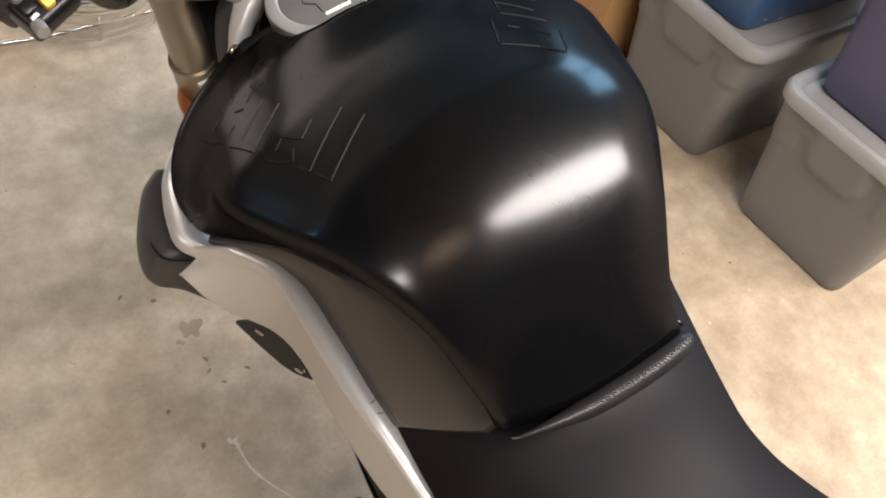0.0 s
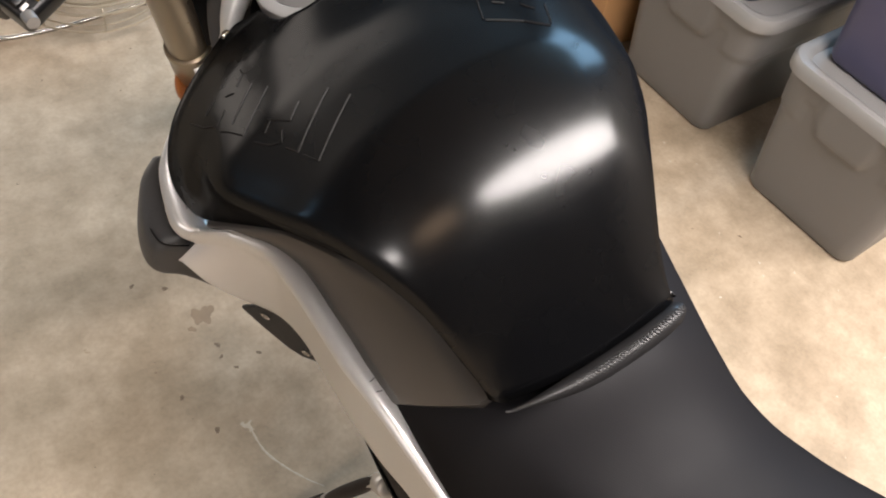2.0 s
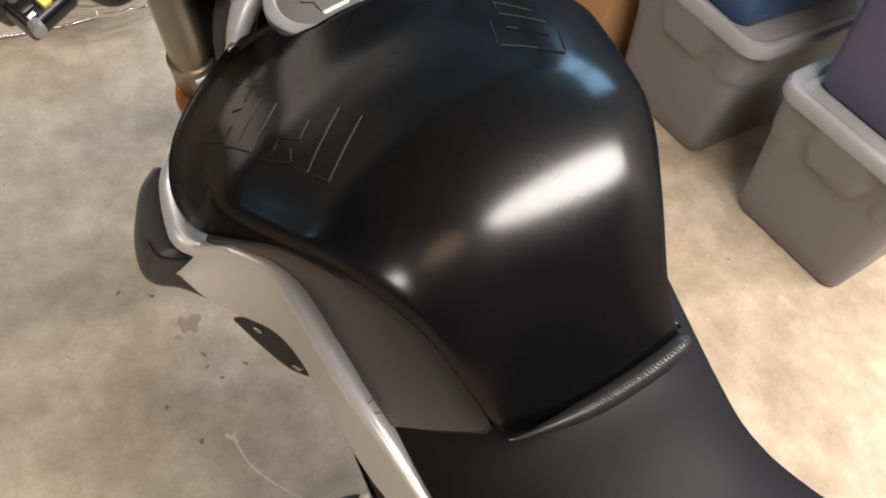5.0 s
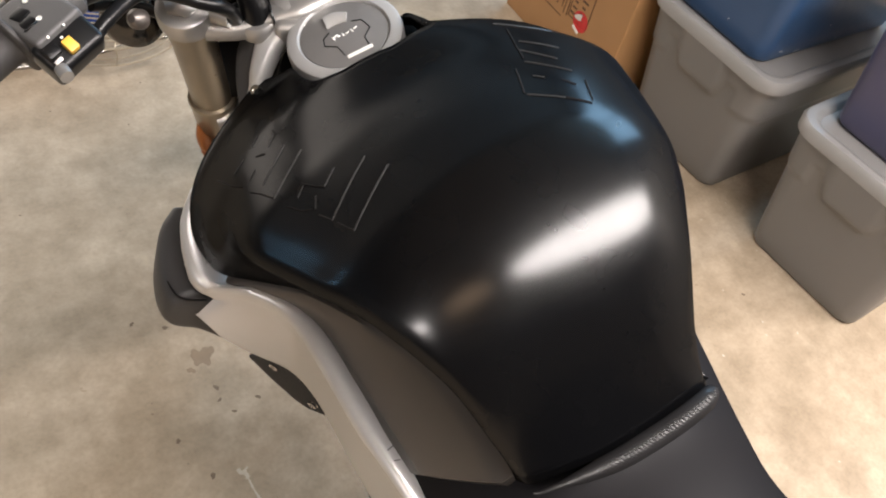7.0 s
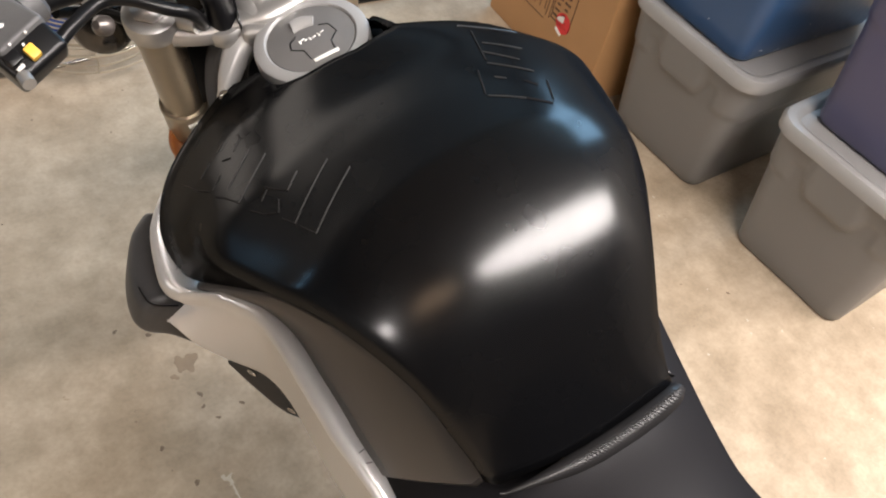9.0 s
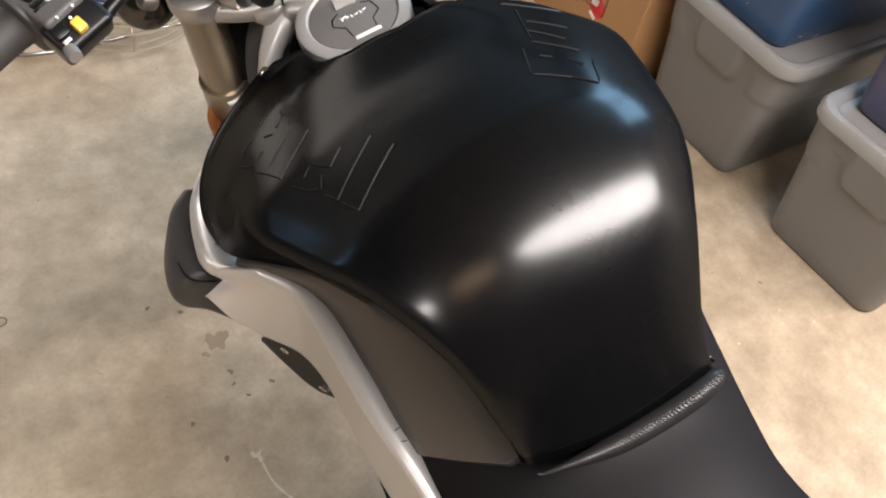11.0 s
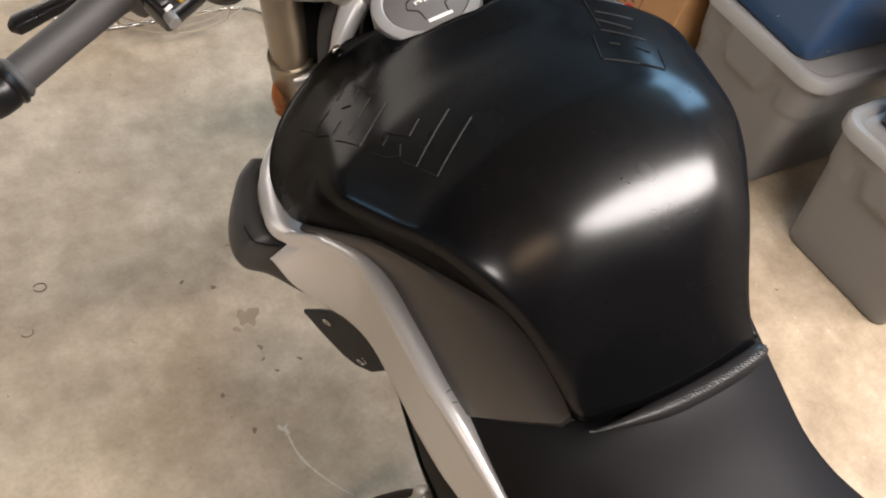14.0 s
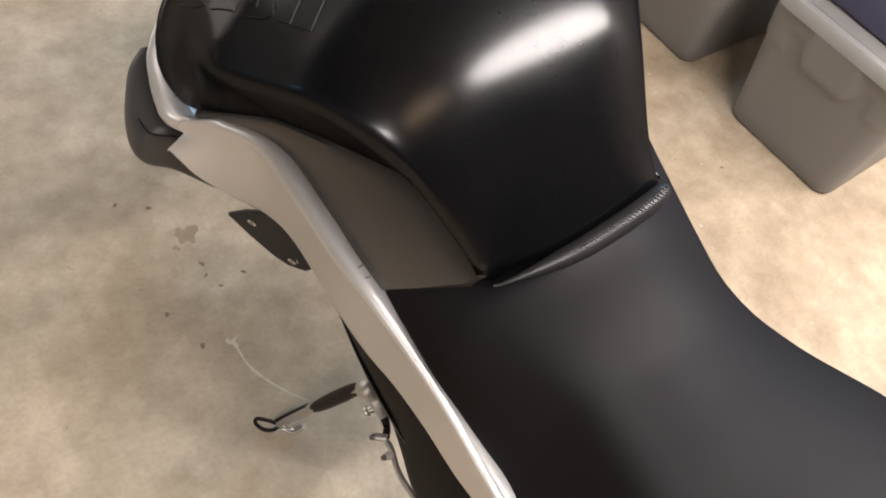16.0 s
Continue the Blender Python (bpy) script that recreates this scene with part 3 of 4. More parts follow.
    for turn in (0.6, -0.6):
        mp = nt.nodes.new("ShaderNodeMapping")
        mp.inputs["Rotation"].default_value = (0, 0, turn)
        nt.links.new(tc.outputs["Object"], mp.inputs["Vector"])
        wv = nt.nodes.new("ShaderNodeTexWave")
        wv.inputs["Scale"].default_value = 160
        nt.links.new(mp.outputs["Vector"], wv.inputs["Vector"])
        hs.append(wv)
    add = nt.nodes.new("ShaderNodeMath")
    add.operation = "ADD"
    nt.links.new(hs[0].outputs["Fac"], add.inputs[0])
    nt.links.new(hs[1].outputs["Fac"], add.inputs[1])
    bp = nt.nodes.new("ShaderNodeBump")
    bp.inputs["Strength"].default_value, bp.inputs["Distance"].default_value = 0.04, 0.0006
    nt.links.new(add.outputs[0], bp.inputs["Height"])
    for n in nt.nodes:
        if n.type in ("BSDF_DIFFUSE", "BSDF_GLOSSY"):
            nt.links.new(bp.outputs["Normal"], n.inputs["Normal"])
    return m


M_SEATW = ribbed(M_SEAT)
seat = part("seat", grid([[seat_point(i / 60, -1 + j / 24) for j in range(49)] for i in range(61)]), M_SEATW, bike,
            "black textured vinyl motorcycle seat", mods=(("SOLIDIFY", (0.01, -1)),))


ROLL = (0.0008, 0.0022, 0.0052, 0.0080, 0.0092, 0.0095, 0.0094, 0.0086, 0.0055)


def piping():
    """The rolled front edge of the seat, with a fine knurl of four rows of low beads."""
    line = [tank_point(0, a) + Vector((0, -0.0060, -0.0060)) for a in np.linspace(-0.68, 0.66, 56)]
    bm = tube(line, 0.0085, 18, 2, radii=ROLL)
    fine = spline(line[4:-2], 6)
    run = np.concatenate(([0], np.cumsum([(q - p).length for p, q in zip(fine, fine[1:])])))
    for at in np.arange(0.002, run[-1] - 0.002, 0.0031):
        i = min(int(np.searchsorted(run, at)), len(fine) - 2)
        p, d = fine[i], (fine[i + 1] - fine[i - 1]).normalized()
        g = (i / len(fine) * 50 + 4) / 56
        r = lerp(g, np.linspace(0, 1, 9), ROLL)
        back = Vector((0, -1, 0)) - d * d.dot(Vector((0, -1, 0)))
        back.normalize()
        up = d.cross(back).normalized()
        up = up if up.z > 0 else -up
        for row in range(5):
            f = radians(48 + 12 * row)
            out = back * math.cos(f) + up * math.sin(f)
            axis = (d + d.cross(out).normalized() * 0.9).normalized()
            low = 0.0009 * min(r / 0.009, 1) * (0.5, 0.9, 1, 0.9, 0.5)[row]
            m = Matrix((axis * 0.0016, axis.cross(out).normalized() * 0.0009, out * low)).transposed().to_4x4()
            m.translation = p + out * r + d * (0.0015 * (row % 2))
            bmesh.ops.create_icosphere(bm, subdivisions=1, radius=1, matrix=m)
    return bm


part("piping", piping(), M_PIPE, seat, "rolled black vinyl edge with a fine knurl")

# raised lettering on both flanks, as plain strokes


def tank_hit(u, y):
    """The tank's skin over a place of the plan."""
    best = None
    lo, hi = -0.84, 0.72
    for _ in range(30):
        mid = (lo + hi) / 2
        k = abs(mid)
        y0, y1 = -0.207 + 0.022 * k**2, (FRONT_L if mid < 0 else FRONT)(k)
        p = tank_point(min(max((y - y0) / (y1 - y0), 0), 1), mid)
        if p.x < u:
            lo = mid
        else:
            hi = mid
        best = p
    return best


# the light on the letters' edges is put into these lighter blacks
M_FAINT = material("faint_lit_edge", (0.018, 0.0175, 0.017), 0.4, vary=0.3, scale=60)
M_STROKE = material("lit_black_edge", (0.030, 0.029, 0.028), 0.34, vary=0.5, scale=90, spec=0.7)


def stroke(a, b, r=0.0009, lift=0.0004):
    """A thin raised line over the tank between two places of the plan."""
    pts = []
    for k in range(9):
        g = k / 8
        p = tank_hit(a[0] + (b[0] - a[0]) * g, a[1] + (b[1] - a[1]) * g)
        pts.append(p + Vector((0, 0, lift)))
    return tube(pts, r, 6, 2)


# plain raised strokes in plan: lit edges painted lighter, fainter ones, and dark creases
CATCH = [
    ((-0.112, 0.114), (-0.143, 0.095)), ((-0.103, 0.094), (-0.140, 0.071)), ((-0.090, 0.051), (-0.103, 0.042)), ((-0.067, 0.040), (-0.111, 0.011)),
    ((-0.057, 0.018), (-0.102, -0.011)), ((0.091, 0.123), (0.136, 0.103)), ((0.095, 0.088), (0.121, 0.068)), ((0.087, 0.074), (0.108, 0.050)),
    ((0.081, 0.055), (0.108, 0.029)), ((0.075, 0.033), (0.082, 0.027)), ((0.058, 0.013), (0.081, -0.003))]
FAINT = [
    ((-0.127, 0.152), (-0.136, 0.147)), ((-0.115, 0.135), (-0.124, 0.128)), ((-0.146, 0.143), (-0.159, 0.139)), ((-0.142, 0.118), (-0.154, 0.112)),
    ((-0.116, 0.058), (-0.124, 0.053)), ((-0.112, 0.041), (-0.117, 0.031))]
CREASE = [
    ((-0.136, 0.131), (-0.129, 0.125)), ((-0.114, 0.142), (-0.114, 0.135)), ((-0.175, 0.161), (-0.166, 0.131)), ((-0.166, 0.131), (-0.157, 0.115)),
    ((-0.154, 0.101), (-0.148, 0.090)), ((-0.148, 0.090), (-0.140, 0.071)), ((-0.135, 0.055), (-0.126, 0.039)), ((-0.126, 0.039), (-0.119, 0.033)),
    ((-0.117, 0.062), (-0.103, 0.041)), ((-0.117, 0.024), (-0.111, 0.011)), ((-0.109, 0.006), (-0.102, -0.011)), ((0.092, 0.020), (0.099, 0.010)),
    ((0.081, -0.003), (0.096, -0.016)), ((0.097, 0.110), (0.083, 0.060)), ((0.069, 0.048), (0.057, 0.015)), ((0.110, 0.014), (0.099, -0.012))]
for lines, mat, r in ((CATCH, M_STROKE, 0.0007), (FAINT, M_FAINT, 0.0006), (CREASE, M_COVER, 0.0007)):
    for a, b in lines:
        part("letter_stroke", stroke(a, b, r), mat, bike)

# air scoop
INNER = [(-0.222, 0.240, 0.955), (-0.236, 0.225, 0.95), (-0.240, 0.20, 0.942), (-0.243, 0.168, 0.935), (-0.240, 0.152, 0.926), (-0.237, 0.152, 0.88), (-0.232, 0.144, 0.820)]
OUTER = [(-0.232, 0.268, 0.90), (-0.260, 0.254, 0.90), (-0.284, 0.222, 0.90), (-0.294, 0.186, 0.90), (-0.290, 0.158, 0.90), (-0.270, 0.155, 0.872), (-0.242, 0.144, 0.815)]


def scoop():
    rows = []
    for p, q in zip(spline(INNER, 5), spline(OUTER, 5)):
        size = (p - q).length
        row = [p + Vector((0.012, 0.0, -0.01)), p]
        for k in range(1, 8):
            g = k / 8
            row.append(p.lerp(q, g) + Vector((-0.10, -0.05, 0.32)) * size * math.sin(math.pi * g) * (0.9 if g < 0.6 else 0.8))
        row.append(q)
        for k in range(1, 4):
            row.append(q + Vector((0.012 * k, 0.006 * k, -0.016 * k)))
        rows.append(row)
    return grid(rows)


scoop_ob = part("air_scoop", scoop(), M_GREYPL_SHADE, bike, "charcoal plastic air scoop on the frame's flank", mods=(("SOLIDIFY", (0.004, 0)), ("SUBSURF", (1,))))
part("seam", tube([(-0.2684, 0.1750, 0.9424), (-0.2675, 0.1630, 0.9421), (-0.2646, 0.1530, 0.9410), (-0.2562, 0.1460, 0.9380), (-0.244, 0.146, 0.925)], 0.0011, 6, 4), M_BLACK, scoop_ob)


def plate(points, thick, offset=Vector((0, 0, 0))):
    bm = bmesh.new()
    vs = [bm.verts.new(Vector(p) + offset) for p in points]
    f = bm.faces.new(vs)
    f.normal_update()
    n = f.normal.copy()
    ext = bmesh.ops.extrude_face_region(bm, geom=[f])
    bmesh.ops.translate(bm, verts=[v for v in ext["geom"] if isinstance(v, bmesh.types.BMVert)], vec=n * -thick)
    bmesh.ops.bevel(bm, geom=bm.edges[:], offset=thick * 0.25, segments=2, affect="EDGES")
    return bm


def bolt(at, toward, r=0.007, h=0.005):
    d = Vector(toward).normalized()
    m = axis_to(Vector(at) - d * 0.002, Vector(at) + d)
    return lathe([(r * 1.25, 0), (r * 1.25, 0.0015), (r, 0.002), (r, h), (r * 0.55, h), (r * 0.5, h - 0.002)], 16, m)


bracket = part("engine_bracket", plate([(-0.262, 0.253, 0.607), (-0.240, 0.222, 0.640), (-0.219, 0.195, 0.660), (-0.200, 0.168, 0.662), (-0.186, 0.143, 0.615), (-0.191, 0.138, 0.548), (-0.210, 0.158, 0.521),
                                        (-0.228, 0.180, 0.523), (-0.238, 0.198, 0.535), (-0.252, 0.228, 0.572)], 0.006), M_TYRE, bike, "black engine bracket with two bolts", smooth=False)
for at in ((-0.2395, 0.2085, 0.623), (-0.2215, 0.1665, 0.549)):
    part("bolt", bolt(at, (-0.8, -0.5, 0.1)), M_CHROME, bracket)

# engine and the dark covers below the rail
engine = part("engine", box(0.30, 0.34, 0.36, pose(0.0, 0.03, 0.56), bevel=0.05, seg=3), M_BLACK, bike, "black engine under the tank")
part("footpeg_cover", grid([[(-0.187 - 0.012 * math.sin(math.pi * min(g, 1)) - 0.02 * g, 0.10 - 0.30 * g, 0.57 - 0.05 * g + 0.05 * c) if c > -1 else (-0.16, 0.10 - 0.30 * g, 0.45) for c in (-1, -0.5, 0, 0.5, 1)]
                            for g in np.linspace(0, 1, 14)]), M_BLACK, bike, "glossy black engine side cover", mods=(("SOLIDIFY", (0.006, 0)), ("SUBSURF", (1,))))

# fuel filler cap
M_RING = material("satin_silver", (0.29, 0.286, 0.28), 0.5, 0.25, 0.06, 30, 0.05, 500)
CAP = pose(-0.011, 0.226, 1.058)
cap = part("fuel_cap", lathe([(0.052, -0.03), (0.055, -0.026), (0.0555, 0.024), (0.0545, 0.0285), (0.052, 0.030), (0.044, 0.0305), (0.0428, 0.0295), (0.042, 0.027)], 64, CAP), M_RING, bike, "round silver fuel filler cap with a grey centre")
M_CAPIN = material("cap_grey", (0.20, 0.195, 0.19), 0.45, 0.5, 0.12, 60, 0.1, 600)
part("insert", lathe([(0.0415, 0.020), (0.0415, 0.0285), (0.040, 0.0292), (0.002, 0.0292)], 64, CAP), M_CAPIN, cap, "brushed grey insert")


def lock_cover():
    """A small raised wedge with a curved crest."""
    rows = []
    for k in range(9):
        g = k / 8
        a = Vector((-0.0106 + 0.0191 * g, 0.0142 - 0.0013 * g + 0.0012 * math.sin(math.pi * g), 0))
        b = Vector((-0.0093 + 0.0225 * g, 0.0273 - 0.0061 * g + 0.004 * math.sin(math.pi * g), 0))
        rows.append([CAP @ (p + Vector((0, 0, z))) for p, z in ((a, 0.027), (a, 0.0305), (a.lerp(b, 0.2), 0.0318), (a.lerp(b, 0.8), 0.0330), (b, 0.032), (b, 0.027))])
    return grid(rows, caps=True)


part("keyhole_cover", lock_cover(), M_LID, cap, "bright lock cover")
part("index_bar", box(0.0255, 0.0032, 0.003, CAP @ pose(0.003, -0.0292, 0.0295), bevel=0.0008), M_WHITE, cap, "white bar")
for x, y, sx, sy in ((-0.0112, 0.0, 0.0012, 0.005), (-0.0085, 0.0014, 0.006, 0.0011), (-0.0055, -0.0005, 0.003, 0.0012), (-0.0013, -0.001, 0.0012, 0.004), (0.0028, -0.001, 0.004, 0.0011), (0.0076, -0.0008, 0.0012, 0.0045), (0.0118, 0.0006, 0.004, 0.0011)):
    part("mark", box(sx, sy, 0.0008, CAP @ pose(x, y, 0.0294, 0, 0, 12)), M_WHITE, cap)
for line in (((-0.0114, 0.009), (-0.0194, 0.0042), (-0.0217, -0.0043), (-0.012, -0.0118), (-0.0107, -0.0249)), ((0.0127, 0.0105), (0.0213, 0.0065), (0.024, -0.0066), (0.0143, -0.0147), (0.0134, -0.0259))):
    part("groove", tube([CAP @ Vector((x, y, 0.0292)) for x, y in line], 0.0007, 6, 1), M_BLACK, cap)
part("filler_well", lathe([(0.075, -0.06), (0.07, -0.005), (0.056, -0.02)], 48, CAP, caps=False), M_BLACK, bike, "black recess round the filler")

# forks, clamps and steering head
FL0, FL1 = Vector((-0.128, 0.325, 1.105)), Vector((-0.150, 0.382, 0.880))
FAX = (FL1 - FL0).normalized()
FSHIFT = Vector((0.195, 0.0, 0.0))
for sh in (Vector((0, 0, 0)), FSHIFT):
    a = FL0 + sh
    fork = part("fork_tube", lathe([(0.0235, 0), (0.0235, 0.03), (0.0225, 0.032), (0.0225, 0.155), (0.0225, 0.75)], 40, axis_to(a, a + FAX)), M_FORK, bike, "anodised grey fork tube")
    part("upper_clamp", lathe([(0.022, -0.010), (0.0262, -0.008), (0.0275, -0.003), (0.0275, 0.009), (0.0262, 0.014), (0.023, 0.015)], 40, axis_to(a, a + FAX)), M_ALU, fork, "cast silver clamp")
    part("cap_bolt", lathe([(0.019, -0.018), (0.018, -0.012)], 6, axis_to(a, a + FAX)), M_ALU, fork)
    part("lower_clamp", lathe([(0.0228, 0.148), (0.0262, 0.149), (0.0272, 0.152), (0.0262, 0.156), (0.0265, 0.20), (0.024, 0.205)], 40, axis_to(a, a + FAX)), M_FORK, fork, "cast grey lower clamp")
    part("clamp_bolt", rod(a + Vector((0.020, -0.014, -0.004)), a + Vector((0.034, -0.030, -0.006)), 0.009, 20), M_ALU, fork)


def sweep(path, widths, heights):
    """A flattened bar along a path, rounded, with widths and heights by place."""
    c = spline(path, 6)
    rows = []
    for i, p in enumerate(c):
        d = (c[min(i + 1, len(c) - 1)] - c[max(i - 1, 0)]).normalized()
        s = d.cross(Vector((0, 0, 1))).normalized()
        up = s.cross(d)
        t = i / (len(c) - 1)
        w, h = lerp(t, np.linspace(0, 1, len(widths)), widths), lerp(t, np.linspace(0, 1, len(heights)), heights)
        rows.append([p + s * w * math.copysign(abs(math.cos(a)) ** 0.6, math.cos(a)) + up * h * math.copysign(abs(math.sin(a)) ** 0.6, math.sin(a)) for a in (2 * math.pi * k / 20 for k in range(20))])
    return grid(rows, close=True, caps=True)


clamp = part("triple_clamp", sweep([(-0.118, 0.315, 1.087), (-0.088, 0.303, 1.082), (-0.065, 0.30, 1.082), (-0.03, 0.292, 1.083), (0.005, 0.292, 1.083), (0.035, 0.300, 1.085), (0.06, 0.315, 1.088)],
                                   (0.014, 0.016, 0.020, 0.026, 0.020, 0.016, 0.014), (0.010, 0.010, 0.012, 0.014, 0.012, 0.010, 0.010)), M_ALU, bike, "cast silver upper triple clamp")
part("clamp_lug", box(0.034, 0.026, 0.022, pose(-0.045, 0.273, 1.078, 0, 8, -25), bevel=0.007, seg=3), M_ALU, clamp)
part("pinch_boss", lathe([(0.004, -0.002), (0.0105, 0.0), (0.0120, 0.004), (0.0120, 0.026), (0.0100, 0.030), (0.0065, 0.030), (0.0060, 0.026)], 24, axis_to((-0.0485, 0.306, 1.088), (-0.0410, 0.280, 1.084))), M_ALU, clamp)
part("fork_lug", box(0.030, 0.022, 0.020, pose(-0.1040, 0.318, 1.080, 10, 6, -38), bevel=0.006, seg=3), M_ALU, clamp)
part("fork_lug", lathe([(0.003, 0.0), (0.0085, 0.001), (0.0095, 0.004), (0.0095, 0.016)], 20, axis_to((-0.099, 0.305, 1.083), (-0.107, 0.322, 1.081))), M_ALU, clamp)
part("pinch_slot", box(0.0022, 0.040, 0.018, pose(-0.0555, 0.296, 1.089, 0, 0, -14)), M_BLACK, clamp)
part("stem_cap", lathe([(0.002, 0.003), (0.008, 0.0025), (0.0098, 0.0005), (0.010, -0.008)], 32, pose(-0.030, 0.300, 1.101)), M_CHROME, clamp, "pale oval stem cap")
part("clamp_lug", box(0.030, 0.024, 0.020, pose(-0.012, 0.282, 1.080, 0, -6, 20), bevel=0.007, seg=3), M_ALU, clamp)
for at in ((-0.070, 0.296, 1.083), (0.035, 0.300, 1.088)):
    part("riser_seat", lathe([(0.012, 0.006), (0.0190, 0.005), (0.0212, 0.001), (0.0212, -0.010), (0.018, -0.014)], 28, pose(*at)), M_ALU, clamp)
    riser = part("bar_riser", lathe([(0.015, 0), (0.014, 0.012), (0.0125, 0.030), (0.013, 0.042), (0.0105, 0.044)], 28, pose(*at)), M_BLACK, clamp, "black handlebar riser")
    part("bolt", lathe([(0.0095, 0.043), (0.0095, 0.050), (0.005, 0.050), (0.0045, 0.046)], 20, pose(*at)), M_CHROME, riser)
part("steering_head", rod((-0.03, 0.31, 1.085), (-0.045, 0.375, 0.86), 0.038), M_BLACK, bike, "black steering head")
part("lower_yoke", sweep([(-0.150, 0.352, 0.935), (-0.10, 0.345, 0.93), (-0.04, 0.35, 0.93), (0.01, 0.345, 0.93), (0.05, 0.352, 0.935)], (0.016, 0.02, 0.028, 0.02, 0.016), (0.012, 0.012, 0.013, 0.012, 0.012)), M_ALU, bike, "cast silver lower yoke")
part("frame_neck", sweep([(-0.118, 0.266, 1.016), (-0.104, 0.267, 1.031), (-0.092, 0.270, 1.046), (-0.077, 0.276, 1.061), (-0.060, 0.284, 1.074), (-0.040, 0.302, 1.074)], (0.004, 0.006, 0.010, 0.013, 0.016, 0.016), (0.004, 0.006, 0.009, 0.010, 0.010, 0.010)), M_SILVER, bike,
     "silver frame spar at the steering head")
# the spar's far facet is silver; its shade is put in as dark grey
part("spar_web", sweep([(-0.116, 0.285, 1.000), (-0.106, 0.296, 1.022), (-0.094, 0.303, 1.044), (-0.080, 0.307, 1.060)], (0.008, 0.010, 0.011, 0.011), (0.006, 0.006, 0.006, 0.006)), M_GREYPL_SHADE, bike,
     "silver web of the frame spar, its shade painted as dark grey")
part("headstock_cover", box(0.095, 0.030, 0.20, pose(-0.085, 0.362, 0.965, 12, -6, 0), bevel=0.008), M_BLACK, bike, "black cover round the steering head")
part("neck_bolt", bolt((-0.1045, 0.257, 1.041), (-0.3, -0.5, 0.8), 0.0045, 0.004), M_CHROME, bike)
for k, pts in enumerate(([(-0.07, 0.33, 1.06), (-0.085, 0.33, 1.0), (-0.09, 0.33, 0.93)], [(-0.06, 0.315, 1.03), (-0.08, 0.315, 0.98), (-0.085, 0.32, 0.92)], [(-0.08, 0.345, 1.05), (-0.10, 0.345, 0.99), (-0.10, 0.35, 0.93)])):
    part("cable", tube(pts, 0.006 - 0.001 * k, 10, 6), M_BLACK, bike)

# handlebar and left controls
BAR = [(-0.385, 0.230, 1.178), (-0.262, 0.285, 1.182), (-0.20, 0.312, 1.178), (-0.14, 0.318, 1.158), (-0.07, 0.302, 1.138), (-0.03, 0.298, 1.137), (0.035, 0.304, 1.138), (0.10, 0.318, 1.158), (0.18, 0.312, 1.178), (0.33, 0.245, 1.18)]
part("handlebar", tube(BAR, 0.0125, 20, 8), M_BLACK, bike, "glossy black handlebar")
GA, GB = Vector((-0.376, 0.2335, 1.178)), Vector((-0.268, 0.2815, 1.182))
GD = (GB - GA).normalized()
GL = (GB - GA).length
grip = part("grip", lathe([(0.0185, 0.0), (0.0195, 0.002), (0.0185, 0.005), (0.0162, 0.007), (0.0158, GL * 0.5), (0.0163, GL - 0.010), (0.0172, GL - 0.003), (0.0195, GL), (0.028, GL + 0.001), (0.0295, GL + 0.0025), (0.0295, GL + 0.005), (0.028, GL + 0.0065), (0.015, GL + 0.007)], 40, axis_to(GA, GB)),
            M_RUBBER, bike, "dark grey rubber handlebar grip with a flange")
part("bar_end", lathe([(0.004, -0.033), (0.0150, -0.032), (0.0172, -0.030), (0.0188, -0.022), (0.0195, -0.011), (0.0188, -0.0095), (0.0188, -0.0075), (0.0208, -0.006), (0.0212, -0.003), (0.0185, 0.0)], 36, axis_to(GA, GB)), M_BLACK, bike, "black bar end weight")
ARM = [(-0.388, 0.224, 1.196), (-0.401, 0.247, 1.199), (-0.419, 0.299, 1.203), (-0.430, 0.335, 1.206)]
mirror = part("mirror", sweep(ARM, (0.010, 0.009, 0.009, 0.010), (0.005, 0.004, 0.004, 0.004)), M_BLACK, bike, "black bar end mirror on a flat arm")
part("bolt", bolt((-0.4035, 0.253, 1.204), (0, -0.2, 1), 0.0065, 0.004), M_CHROME, mirror)
part("housing", lathe([(0.002, -0.016), (0.028, -0.013), (0.038, -0.004), (0.039, 0.004), (0.036, 0.006)], 40, pose(-0.441, 0.366, 1.212, 55, -15, 20)), M_BLACK, mirror, "round black mirror housing")
M_GLASS = material("mirror_glass", (0.8, 0.82, 0.85), 0.03, 1.0, 0.0, 10)
part("glass", lathe([(0.0355, 0.0035), (0.0355, 0.0052), (0.001, 0.0052)], 40, pose(-0.441, 0.366, 1.212, 55, -15, 20)), M_GLASS, mirror, "mirror glass")

SW = Matrix.Translation(GB + GD * 0.036 + Vector((0.0, -0.006, 0.0))) @ GD.to_track_quat("X", "Z").to_matrix().to_4x4()
M_SWITCH = material("switch_grey", (0.075, 0.073, 0.073), 0.5, vary=0.15, scale=60, bump=0.12, bump_scale=700)
switch = part("switch_housing", box(0.046, 0.062, 0.034, SW @ pose(-0.006, -0.013, 0.0045), bevel=0.0045, seg=3), M_SWITCH, bike, "dark grey switch housing with pushbuttons")
part("lower_housing", box(0.050, 0.032, 0.030, SW @ pose(-0.009, -0.0425, -0.002, 35), bevel=0.006, seg=3), M_BLACK, switch, "black lower housing")
part("collar", lathe([(0.014, 0), (0.020, 0.003), (0.020, 0.016), (0.0155, 0.02)], 28, axis_to(GB + GD * 0.050, GB + GD)), M_SWITCH, switch)
part("rocker", box(0.013, 0.013, 0.005, SW @ pose(-0.0145, -0.006, 0.021, 0, 0, 8), bevel=0.0015), M_BLACK, switch, "black rocker button")
